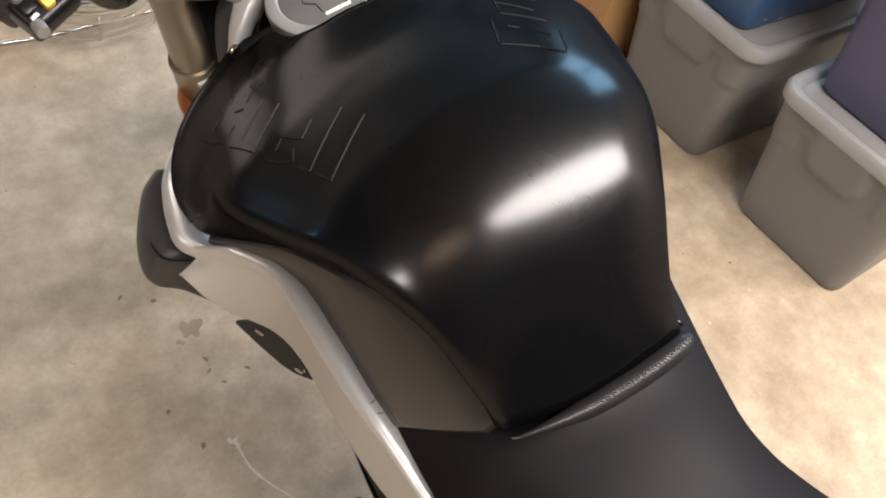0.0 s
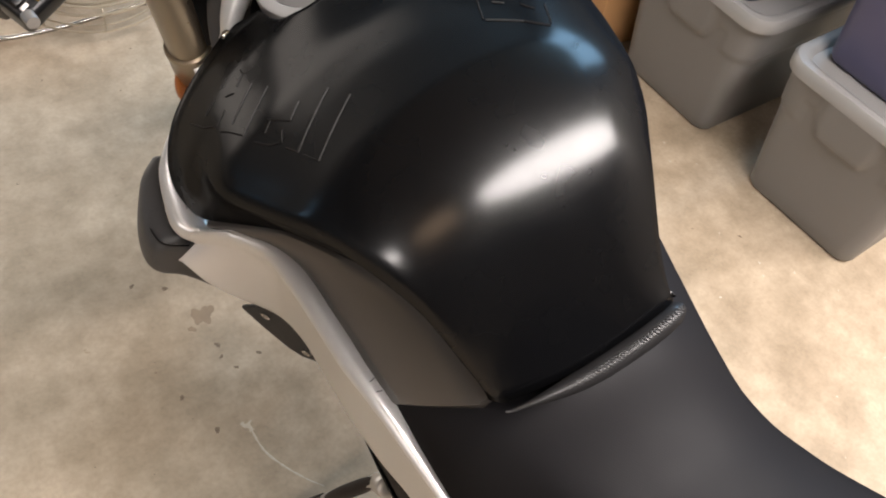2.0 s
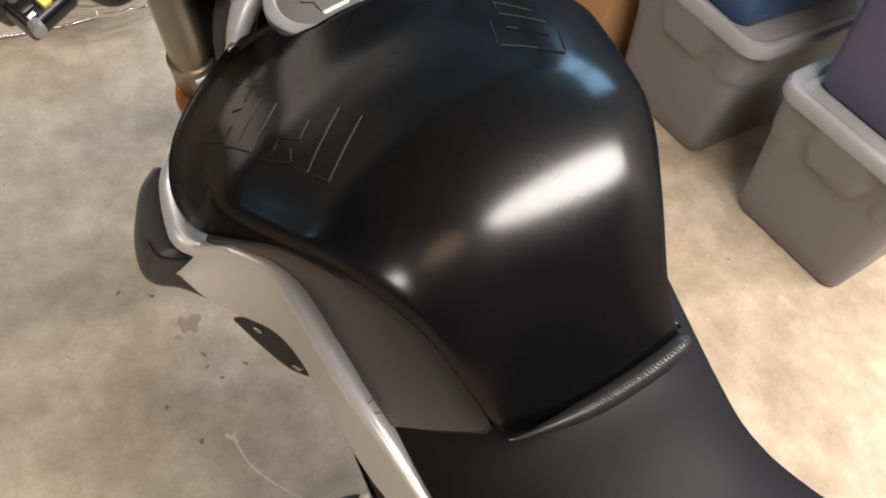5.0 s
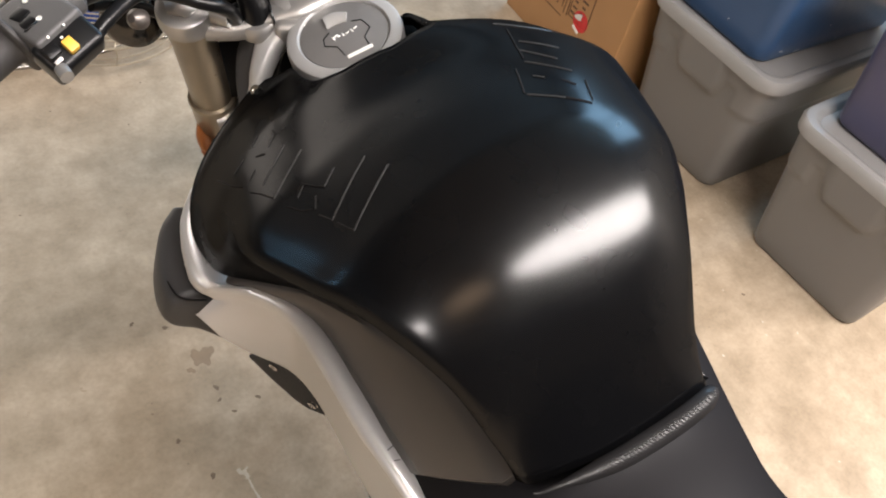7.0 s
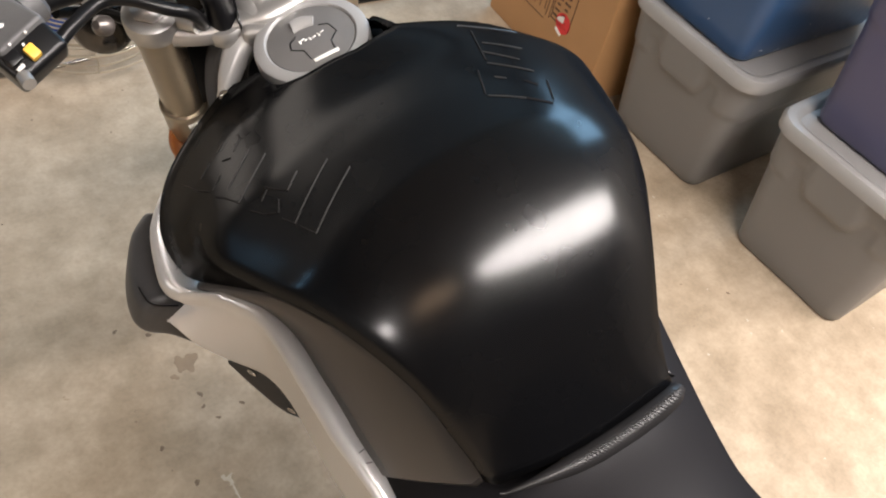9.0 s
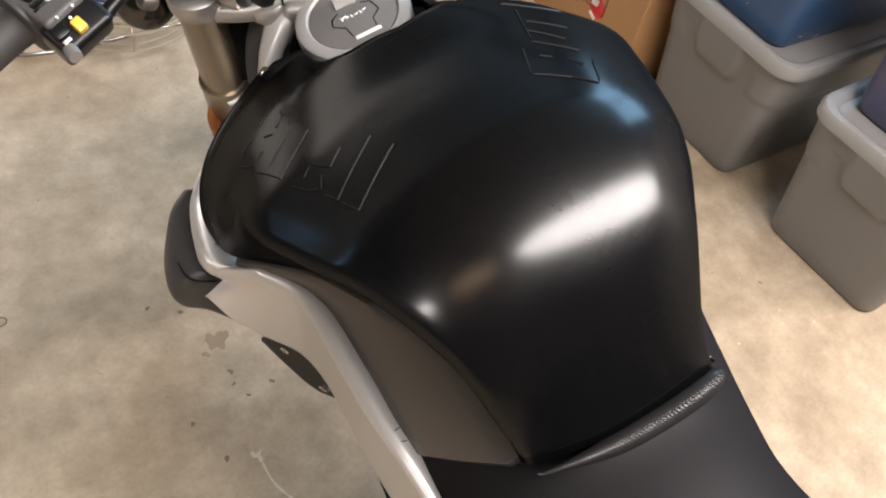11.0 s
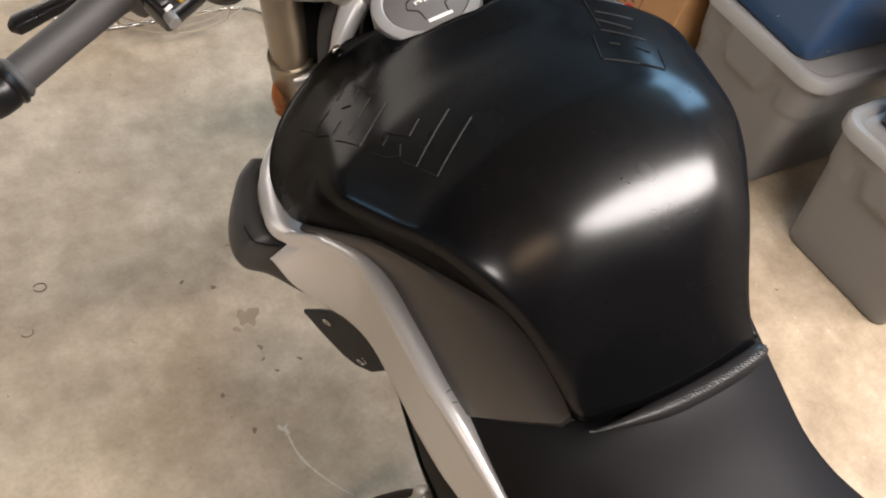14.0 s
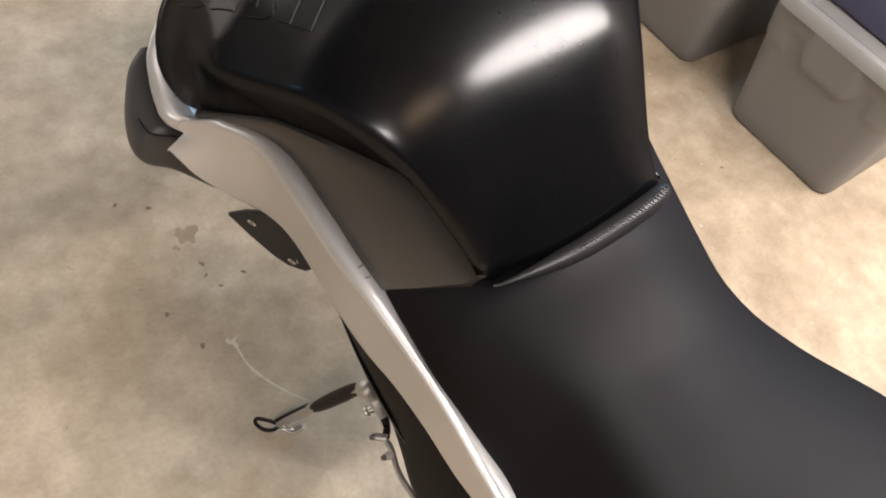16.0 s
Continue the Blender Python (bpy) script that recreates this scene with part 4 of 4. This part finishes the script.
part("rocker", box(0.012, 0.009, 0.004, SW @ pose(-0.0165, -0.0185, 0.021), bevel=0.0015), M_BLACK, switch, "black rocker button")
part("slot", box(0.013, 0.0022, 0.002, SW @ pose(-0.018, -0.0247, 0.0215)), M_BLACK, switch)
for x, y in ((-0.002, 0.003), (-0.0086, -0.0237)):
    part("screw", lathe([(0.0026, 0.0), (0.0026, 0.0008), (0.0016, 0.0008), (0.0014, 0.0002)], 6, SW @ pose(x, y, 0.0215)), M_WHITE, switch)
for x, y, z in ((-0.0174, -0.0442, 0.0195), (-0.002, -0.0449, 0.019), (-0.0105, -0.0497, 0.0156)):
    part("mark", lathe([(0.0011, -0.001), (0.0011, 0.0010)], 12, SW @ pose(x, y, z, 35)), M_WHITE, switch)
part("yellow_button", box(0.0088, 0.0115, 0.009, SW @ pose(-0.0104, -0.0567, 0.0108, 35), bevel=0.0015), M_YELLOW, switch, "yellow pushbutton")
part("turn_button", box(0.012, 0.010, 0.008, SW @ pose(-0.0240, -0.0520, 0.0135, 35), bevel=0.002), M_BLACK, switch, "black turn signal button")
part("mark", box(0.007, 0.003, 0.001, SW @ pose(-0.0258, -0.0592, 0.0095, 35)), M_WHITE, switch)
part("horn_button", rod(SW @ Vector((-0.028, -0.058, 0.002)), SW @ Vector((-0.0310, -0.069, 0.001)), 0.0055, 20), M_ALU, switch, "metal pushbutton")
lever = part("clutch_lever", sweep([(-0.225, 0.366, 1.166), (-0.277, 0.347, 1.160), (-0.306, 0.3345, 1.158), (-0.338, 0.331, 1.157), (-0.3600, 0.3293, 1.1563), (-0.3690, 0.3287, 1.156), (-0.3760, 0.3282, 1.156)],
                                     (0.0095, 0.0100, 0.0092, 0.0092, 0.0106, 0.0108, 0.0040), (0.006, 0.006, 0.006, 0.006, 0.007, 0.007, 0.0025)), M_BLACK, bike,
             "black clutch lever with a rounded end")
part("groove", sweep([(-0.280, 0.3455, 1.1648), (-0.306, 0.3350, 1.1632), (-0.338, 0.3315, 1.1622), (-0.362, 0.330, 1.1620)], (0.004, 0.004, 0.0035, 0.002), (0.0012, 0.0012, 0.0012, 0.0008)), M_DARKCHROME, lever)
part("slot", box(0.010, 0.003, 0.002, pose(-0.3058, 0.3285, 1.1632, 0, 0, 18)), M_CHROME, lever)
part("pivot_bolt", bolt((-0.272, 0.344, 1.167), (0, 0, 1), 0.0035, 0.002), M_CHROME, lever)
part("pivot_bolt", bolt((-0.351, 0.327, 1.163), (0, 0, 1), 0.0025, 0.0015), M_CHROME, lever)
part("perch", box(0.030, 0.044, 0.018, SW @ pose(0.012, 0.036, -0.004), bevel=0.005), M_BLACK, lever)
CAB = [SW @ Vector((0.006, -0.044, -0.006)), Vector((-0.2120, 0.2650, 1.163)), Vector((-0.1914, 0.2804, 1.165)), Vector((-0.1612, 0.3006, 1.160)), Vector((-0.1384, 0.2949, 1.155)), Vector((-0.1141, 0.2822, 1.140)),
       Vector((-0.0945, 0.2830, 1.120)), Vector((-0.0867, 0.3101, 1.070))]
part("wiring_loom", tube(CAB, 0.0062, 12, 8), M_BLACK, bike, "black wiring loom")
part("cable", tube([(-0.19, 0.335, 1.165), (-0.16, 0.345, 1.15), (-0.12, 0.345, 1.135), (-0.07, 0.335, 1.12), (-0.02, 0.34, 1.115)], 0.006, 10, 6), M_BLACK, bike)
part("cable", tube([(-0.20, 0.328, 1.15), (-0.17, 0.345, 1.12), (-0.15, 0.355, 1.09), (-0.12, 0.36, 1.05)], 0.0055, 10, 6), M_BLACK, bike)
part("banjo_fitting", lathe([(0.006, 0), (0.011, 0.003), (0.011, 0.012), (0.006, 0.016)], 16, axis_to((-0.172, 0.316, 1.155), (-0.15, 0.31, 1.17))), M_ALU, bike)
part("banjo_fitting", lathe([(0.005, 0), (0.009, 0.003), (0.009, 0.012), (0.004, 0.018)], 16, axis_to((-0.165, 0.30, 1.135), (-0.175, 0.29, 1.15))), M_STEEL, bike)
part("reservoir_cap", lathe([(0.009, 0), (0.0105, 0.003), (0.0105, 0.008), (0.007, 0.010)], 24, pose(-0.250, 0.362, 1.180)), M_COPPER, bike, "copper coloured reservoir cap")
part("instrument_pod", box(0.20, 0.09, 0.05, pose(-0.03, 0.375, 1.135, -25), bevel=0.02, seg=4), M_BLACK, bike, "glossy black instrument cover")
part("headlamp", lathe([(0.03, -0.09), (0.075, -0.05), (0.088, 0.0), (0.085, 0.01)], 40, pose(-0.035, 0.46, 1.02, -80)), M_BLACK, bike, "black headlamp shell")
part("horn", lathe([(0.004, -0.030), (0.020, -0.026), (0.031, -0.012), (0.034, 0.004), (0.030, 0.020), (0.016, 0.030), (0.003, 0.032)], 32, pose(-0.176, 0.432, 1.044, 70, 15, 0)), M_DARKCHROME, bike, "dark glossy rounded housing beside the fork")

signal = part("turn_signal", sweep([(-0.160, 0.372, 0.925), (-0.172, 0.366, 0.905), (-0.174, 0.364, 0.880), (-0.166, 0.368, 0.862)], (0.0040, 0.0045, 0.0045, 0.0040), (0.0100, 0.0105, 0.0105, 0.0075)), M_ORANGE, bike, "amber front turn signal")
part("stalk", rod((-0.15, 0.375, 0.90), (-0.172, 0.37, 0.895), 0.006), M_BLACK, signal)

# side stand and its pivot
PIV, TIP = Vector((-0.218, -0.029, 0.487)), Vector((-0.404, 0.110, 0.165))
stand = part("side_stand", sweep([PIV, PIV.lerp(TIP, 0.35), PIV.lerp(TIP, 0.8), TIP], (0.009, 0.0085, 0.0075, 0.007), (0.008, 0.0075, 0.006, 0.005)), M_ALU, bike, "worn steel side stand down on the floor")
part("sleeve", tube([PIV.lerp(TIP, 0.06), PIV.lerp(TIP, 0.2), PIV.lerp(TIP, 0.36), PIV.lerp(TIP, 0.47), PIV.lerp(TIP, 0.54)], 0.0125, 14, 5, radii=(0.0090, 0.0112, 0.0114, 0.0100, 0.0080)), M_GRIME, stand, "grimy dark brown coating")
part("grime", tube([PIV.lerp(TIP, 0.60) + Vector((0.002, 0.006, 0.003)), PIV.lerp(TIP, 0.80) + Vector((0.002, 0.006, 0.003)), PIV.lerp(TIP, 1.0) + Vector((0.001, 0.005, 0.003))], 0.0045, 8, 4), M_GRIME, stand)
loop = [TIP + Vector(v) for v in ((0.0, 0.0, 0.004), (-0.016, 0.018, 0.002), (-0.029, 0.029, 0.0), (-0.035, 0.024, -0.004), (-0.027, 0.006, -0.004), (-0.012, -0.005, 0.0), (0.002, -0.006, 0.004))]
part("tang", tube(loop, 0.0035, 10, 6), M_GRIME, stand)
part("foot", tube([TIP + Vector((0.005, -0.010, -0.004)), TIP + Vector((0.018, -0.026, -0.006)), TIP + Vector((0.040, -0.030, 0.004))], 0.006, 10, 5), M_CHROME, stand)
part("pivot_lug", lathe([(0.006, -0.020), (0.014, -0.018), (0.0155, -0.014), (0.0155, 0.012), (0.012, 0.016), (0.004, 0.017)], 24, axis_to(PIV + Vector((-0.002, -0.012, 0.012)), PIV + Vector((0.25, -0.6, 0.75)))), M_ALU, stand, "grey pivot lug")
part("pivot_lug", sweep([(-0.214, -0.030, 0.50), (-0.219, -0.062, 0.485), (-0.221, -0.078, 0.475)], (0.012, 0.010, 0.008), (0.010, 0.009, 0.007)), M_ALU, stand)
part("bolt", rod((-0.236, -0.060, 0.474), (-0.218, -0.064, 0.478), 0.0065, 12), M_CHROME, stand)
part("bolt", rod((-0.241, -0.059, 0.473), (-0.236, -0.060, 0.474), 0.0095, 6), M_CHROME, stand)
part("bracket", sweep([(-0.221, -0.066, 0.47), (-0.226, -0.090, 0.465), (-0.236, -0.104, 0.468)], (0.007, 0.005, 0.006), (0.005, 0.004, 0.005)), M_BLACK, stand)
part("shift_rod", tube([(-0.238, -0.100, 0.472), (-0.235, -0.118, 0.470), (-0.238, -0.135, 0.47), (-0.242, -0.157, 0.47), (-0.240, -0.196, 0.47), (-0.238, -0.26, 0.46)], 0.0042, 10, 6), M_ALU, bike, "bright shift linkage rod")
for a, b in (((-0.247, -0.094, 0.472), (-0.233, -0.106, 0.472)), ((-0.247, -0.126, 0.470), (-0.235, -0.130, 0.470))):
    joint = part("linkage_joint", rod(a, b, 0.0058, 14), M_ALU, bike)
    part("nut", rod(Vector(a) * 1.012, a, 0.0045, 6), M_STEEL, joint)


def side_cover():
    """A bulged cover that hangs below the rail and flares outwards behind the stand."""
    upper = [(-0.188, 0.000, 0.722), (-0.182, -0.05, 0.752), (-0.180, -0.09, 0.745), (-0.176, -0.14, 0.738), (-0.168, -0.20, 0.735), (-0.164, -0.26, 0.730), (-0.158, -0.36, 0.720)]
    lower = [(-0.193, 0.005, 0.705), (-0.2005, -0.02, 0.65), (-0.2075, -0.034, 0.55), (-0.215, -0.092, 0.50), (-0.224, -0.140, 0.50), (-0.237, -0.203, 0.50), (-0.250, -0.36, 0.50)]
    rows = []
    for p, q in zip(spline(upper, 4), spline(lower, 4)):
        row = [p + Vector((0.05, 0, 0.0))] + [p.lerp(q, k / 8) + Vector((-0.006, 0.0, 0.002)) * math.sin(math.pi * k / 8) for k in range(9)]
        rows.append(row + [q + Vector((0.004, -0.003, -0.010)), q + Vector((0.06, -0.01, -0.05))])
    return grid(rows)


part("side_cover", side_cover(), M_COVER, bike, "matte black cover under the seat rail", mods=(("SOLIDIFY", (0.003, -1)),))

# wheels
for y, r, wd in ((0.66, 0.285, 0.11), (-0.74, 0.30, 0.15)):
    m = pose(0.105, y, r - 0.03, 0, 83.5, 0)
    wheel = part("wheel", lathe([(r - 0.07, -wd * 0.42), (r - 0.03, -wd * 0.5), (r - 0.005, -wd * 0.3), (r, 0), (r - 0.005, wd * 0.3), (r - 0.03, wd * 0.5), (r - 0.07, wd * 0.42)], 56, m, caps=False), M_TYRE, bike, "black road tyre on a silver wheel")
    part("rim", lathe([(r - 0.07, -wd * 0.42), (r - 0.085, -wd * 0.35), (r - 0.10, 0), (r - 0.085, wd * 0.35), (r - 0.07, wd * 0.42)], 56, m, caps=False), M_ALU, wheel)
    hub = lathe([(0.03, -0.05), (0.03, 0.05)], 20, m)
    part("hub", hub, M_ALU, wheel)
    for k in range(3):
        part("spoke", box(0.03, r - 0.10, 0.02, m @ pose(0, 0, 0, 0, 0, 120 * k) @ pose(0, (r - 0.10) / 2 + 0.01, 0), bevel=0.006), M_ALU, wheel)
part("swingarm", box(0.03, 0.60, 0.05, pose(0.02, -0.45, 0.36, -6), bevel=0.01), M_BLACK, bike)
part("tail_frame", box(0.14, 0.45, 0.08, pose(0.0, -0.55, 0.84), bevel=0.02), M_BLACK, bike)


# ---- storage totes ----
def rounded_rect(hx, hy, r, z, n=6):
    out = []
    for cx, cy, a0 in ((hx - r, hy - r, 0), (-hx + r, hy - r, 90), (-hx + r, -hy + r, 180), (hx - r, -hy + r, 270)):
        for k in range(n + 1):
            a = radians(a0 + 90 * k / n)
            out.append((cx + r * math.cos(a), cy + r * math.sin(a), z))
    return out


def tote_skin(h, foot, rim):
    """The tapered body: a skirt round the upper part, stepped up beside the handle, which bulges out of the end."""
    def ring(z, inset=0.0):
        g = z / (h - 0.02)
        hx, hy, r = foot[0] + (rim[0] - foot[0]) * g - inset, foot[1] + (rim[1] - foot[1]) * g - inset, 0.036 + 0.022 * g
        pts = []
        for k in range(33):
            pts.append((-hx, hy - r - (2 * hy - 2 * r) * k / 32, z))
        for cx, cy, a0 in ((-hx + r, -hy + r, 180), (hx - r, -hy + r, 270), (hx - r, hy - r, 0), (-hx + r, hy - r, 90)):
            pts += [(cx + r * math.cos(radians(a0 + 90 * k / 8)), cy + r * math.sin(radians(a0 + 90 * k / 8)), z) for k in range(1, 8 if a0 == 90 else 9)]
        out = []
        for x, y, z in pts:
            ay, step = abs(y), 0.0
            end = min(max((-x - hx + 0.03) / 0.02, 0), 1)
            zl = 0.262
            if end > 0:
                if ay < 0.122:
                    zl = 0.322
                if ay < 0.085:
                    zl = 0.322 - 0.065 * min(1, (0.085 - ay) / 0.028) ** 0.7
            step = 0.005 * min(max((z - zl) / 0.008, 0), 1)
            if end > 0 and ay < 0.085:
                step += 0.010 * min(max((z - zl) / 0.02, 0), 1) * min(1, (0.085 - ay) / 0.02)
            d = Vector((x / hx if abs(x) > hx - r else 0, y / hy if abs(y) > hy - r else 0, 0))
            d = d.normalized() if d.length else d
            out.append((x + d.x * step, y + d.y * step, z))
        return out

    zs = [0.0, 0.004, 0.012] + list(np.linspace(0.05, 0.24, 4)) + list(np.linspace(0.25, h - 0.02, 18))
    rows = [ring(0.006, 0.03), ring(0.0, 0.018), ring(0.0, 0.008)] + [ring(z, 0.003 if z == 0.004 else 0) for z in zs[1:]]
    return grid(rows, close=True, caps=True)


def tote(m, body_mat, lid_mat, label, h=0.405, lid=True, foot=(0.250, 0.164), rim=(0.285, 0.190)):
    t = empty("storage_tote", m, label, "storage tote")
    part("body", tote_skin(h, foot, rim), body_mat, t)
    hx, hy = rim
    if lid:
        ld = [rounded_rect(hx + 0.006, hy + 0.006, 0.06, h - 0.034), rounded_rect(hx + 0.014, hy + 0.014, 0.065, h - 0.032), rounded_rect(hx + 0.016, hy + 0.016, 0.066, h - 0.008), rounded_rect(hx + 0.010, hy + 0.010, 0.062, h + 0.002),
              rounded_rect(hx - 0.002, hy - 0.002, 0.055, h + 0.004), rounded_rect(hx - 0.014, hy - 0.014, 0.05, h + 0.001), rounded_rect(hx - 0.022, hy - 0.022, 0.045, h - 0.010), rounded_rect(hx - 0.05, hy - 0.05, 0.04, h - 0.012)]
        part("lid", grid(ld, close=True, caps=True), lid_mat, t, "lighter grey snap-on lid")
    else:
        rm = [rounded_rect(hx + d, hy + d, 0.06, z) for d, z in ((0.0, h - 0.022), (0.014, h - 0.03), (0.016, h - 0.004), (0.010, h), (-0.004, h - 0.002), (-0.006, h - 0.02))]
        part("rim", grid(rm, close=True), lid_mat, t, "rolled rim")
    return t


RIM = (0.300, 0.203)
for m, label in ((pose(1.598, 0.752, 0, 0, 0, 4), "grey plastic storage tote with a pale grey lid"), (pose(1.621, 0.254, 0, 0, 0, 5.5), "grey plastic storage tote beside another, its lid closed")):
    tagged(tote(m, M_TOTE, M_LID, label, rim=RIM), group="storage totes")
blue_tote = tagged(tote(pose(1.590, 0.788, 0.3955, 0, 0, 3), M_BLUE, M_BLUE, "blue plastic storage tote stacked on a grey lid", lid=False, foot=(0.262, 0.165), rim=(0.30, 0.20)), group="storage totes")
M_RUB = material("pale_scuff", (0.42, 0.45, 0.50), 0.6, vary=0.3, scale=200)
for x, z, w, turn in ((-0.20, 0.030, 0.016, 12), (-0.13, 0.016, 0.022, -4), (0.02, 0.020, 0.012, 8), (-0.05, 0.075, 0.006, 50)):
    part("scuff", box(w, 0.0012, 0.0024, pose(x, -0.1655 - 0.091 * z, z, 0, turn, 0), bevel=0.0004), M_RUB, blue_tote)
for y, z, w, turn in ((0.09, 0.10, 0.008, 30), (-0.04, 0.05, 0.006, -50), (0.02, 0.20, 0.005, 70)):
    part("scuff", box(0.0012, w, 0.0022, pose(-0.2625 - 0.099 * z, y, z, turn, 0, 0), bevel=0.0004), M_RUB, blue_tote)
tagged(tote(pose(1.650, 0.258, 0.3955, 0, 0, 5), M_PURPLE, M_PURPLE, "slate blue plastic storage tote stacked on a grey lid", lid=False, foot=(0.255, 0.165), rim=(0.295, 0.20)), group="storage totes")


# ---- cardboard box with printed panel ----
def carton():
    BX, BY0, BY1, BH = 1.27, 0.965, 1.47, 0.50
    t = empty("cardboard_box", pose((BX + 1.68) / 2, (BY0 + BY1) / 2, 0), "brown cardboard box with printed lines on one side", "cardboard box")
    dx, dy = (1.68 - BX) / 2, (BY1 - BY0) / 2
    part("body", box(2 * dx, 2 * dy, BH, pose(0, 0, BH / 2), bevel=0.004), M_CARD, t, smooth=False)
    for sgn in (-1, 1):
        part("flap", box(dx - 0.002, 2 * dy, 0.003, pose(sgn * dx / 2, 0, BH + 0.002)), M_CARD, t, smooth=False)

    def ink(y, z, w, h, mat=M_INK, rot=0):
        part("printed_bar", box(0.0012, w, h, pose(-dx - 0.0006, y - (BY0 + BY1) / 2, z, rot)), mat, t, smooth=False)

    for k in range(8):
        ink(1.395 - 0.024 * k, 0.225 + 0.004 * k, 0.0025, 0.20)
    for z in (0.125, 0.327):
        ink(1.31, z, 0.178, 0.0025)
    for y in (1.215, 1.20):
        ink(y, 0.26, 0.0025, 0.24)
    for k in range(11):
        for j in range(2):
            ink(1.175 - 0.035 * j, 0.165 + 0.019 * k, 0.026 - 0.006 * ((k * 7 + j * 3) % 3), 0.006)
    for y in (1.192, 1.107):
        ink(y, 0.265, 0.0025, 0.23)
    for z in (0.15, 0.38):
        ink(1.15, z, 0.085, 0.0025)
    ey, ez = 1.136 - (BY0 + BY1) / 2, 0.162
    part("red_emblem", lathe([(0.036, 0), (0.036, 0.001), (0.001, 0.001)], 28, pose(-dx - 0.0002, ey, ez, 0, -90, 0) @ Matrix.Diagonal((0.85, 0.9, 1, 1))), M_RED, t, "red printed emblem")
    part("white_mark", lathe([(0.020, 0), (0.020, 0.001), (0.001, 0.001)], 20, pose(-dx - 0.0014, ey + 0.002, ez + 0.012, 35, -90, 0) @ Matrix.Diagonal((0.5, 1.0, 1, 1))), M_MARK, t, "pale grey swoosh")
    part("white_mark", box(0.001, 0.030, 0.010, pose(-dx - 0.0014, ey + 0.010, ez - 0.032, 20), bevel=0.0004), M_WHITE, t)
    return t


carton()


# ---- floor fan ----
def floor_fan():
    C = Vector((0.075, 1.64, 0.19))
    t = empty("floor_fan", Matrix.Translation((C.x, C.y, 0)), "floor fan with a wire cage and blue blades", "fan")
    axis = Vector((-0.04, -0.33, 0.94)).normalized()
    m = Matrix.Translation((0, 0, C.z)) @ axis.to_track_quat("Z", "X").to_matrix().to_4x4()
    R = 0.265
    for z, n in ((0.055, 13), (-0.06, 7)):
        for k in range(n):
            rr = R - (0.0125 * k if z > 0 else 0.03 * k)
            zz = z * (1 - 0.1) if k else z * 0.6
            part("wire_ring", tube([m @ Vector((rr * math.cos(a), rr * math.sin(a), zz)) for a in np.linspace(0, 2 * math.pi, 49)], 0.0024, 6, 0), M_WIRE, t)
    for k in range(12):
        a = 2 * math.pi * k / 12
        part("wire_spoke", tube([m @ Vector((0.06 * math.cos(a), 0.06 * math.sin(a), 0.056)), m @ Vector((0.15 * math.cos(a), 0.15 * math.sin(a), 0.053)), m @ Vector((R * math.cos(a), R * math.sin(a), 0.03)), m @ Vector((R * math.cos(a), R * math.sin(a), -0.04))], 0.0016, 6, 4), M_WIRE, t)
    for k in range(3):
        rows = []
        for r in np.linspace(0.05, 0.20, 8):
            w = 0.32 + 0.35 * math.sin(math.pi * (r - 0.03) / 0.2)
            rows.append([m @ Vector((r * math.cos(2.1 * k + 0.5 + w * g), r * math.sin(2.1 * k + 0.5 + w * g), 0.02 * g)) for g in np.linspace(-1, 1, 9)])
        part("blade", grid(rows), M_BLADE, t, "blue fan blade", mods=(("SOLIDIFY", (0.002, 0)),))
    part("hub", lathe([(0.045, -0.02), (0.045, 0.03), (0.03, 0.045), (0.005, 0.05)], 28, m), M_BLADE, t)
    part("motor", lathe([(0.04, -0.10), (0.06, -0.09), (0.065, -0.05), (0.05, -0.03)], 28, m), M_BLACK, t, "dark motor housing")
    leg = [Vector((-0.283, 0.45, 0.009)), Vector((-0.285, 0.22, 0.009)), Vector((-0.288, -0.05, 0.009)), Vector((-0.270, -0.105, 0.009)), Vector((-0.12, -0.112, 0.009)), Vector((0.10, -0.085, 0.009)), Vector((0.206, -0.098, 0.009)), Vector((0.280, -0.179, 0.009)), Vector((0.33, -0.235, 0.009))]
    part("arm", tube([(-0.225, 0.06, 0.17), (-0.30, 0.09, 0.12), (-0.290, 0.10, 0.012)], 0.008, 12, 6), M_ALU, t)
    part("stand", tube(leg, 0.0055, 12, 8, radii=(0.0072, 0.0072, 0.0072, 0.0070, 0.006, 0.0045, 0.0045, 0.0045, 0.0045)), M_TUBE, t, "bent bright steel tube stand")
    part("knob", lathe([(0.004, 0), (0.007, 0.003), (0.007, 0.012), (0.004, 0.014)], 14, pose(0.250, -0.140, 0.010)), M_BLACK, t)
    return t


floor_fan()


# ---- black tubular rack on the floor behind ----
def rack():
    t = empty("tube_rack", pose(1.12, 1.66, 0), "black steel tube rack lying on the floor", "rack")
    part("tube", tube([(-0.30, -0.07, 0.013), (0.10, -0.06, 0.013), (0.22, -0.03, 0.013), (0.27, 0.05, 0.013), (0.27, 0.3, 0.013)], 0.012, 12, 6), M_BLACK, t)
    part("tube", tube([(-0.02, -0.06, 0.013), (0.05, 0.02, 0.02), (0.12, 0.30, 0.02)], 0.011, 12, 6), M_BLACK, t)
    part("tube", tube([(0.10, -0.06, 0.03), (0.14, 0.02, 0.03), (0.20, 0.3, 0.03)], 0.010, 12, 6), M_BLACK, t)
    return t


rack()
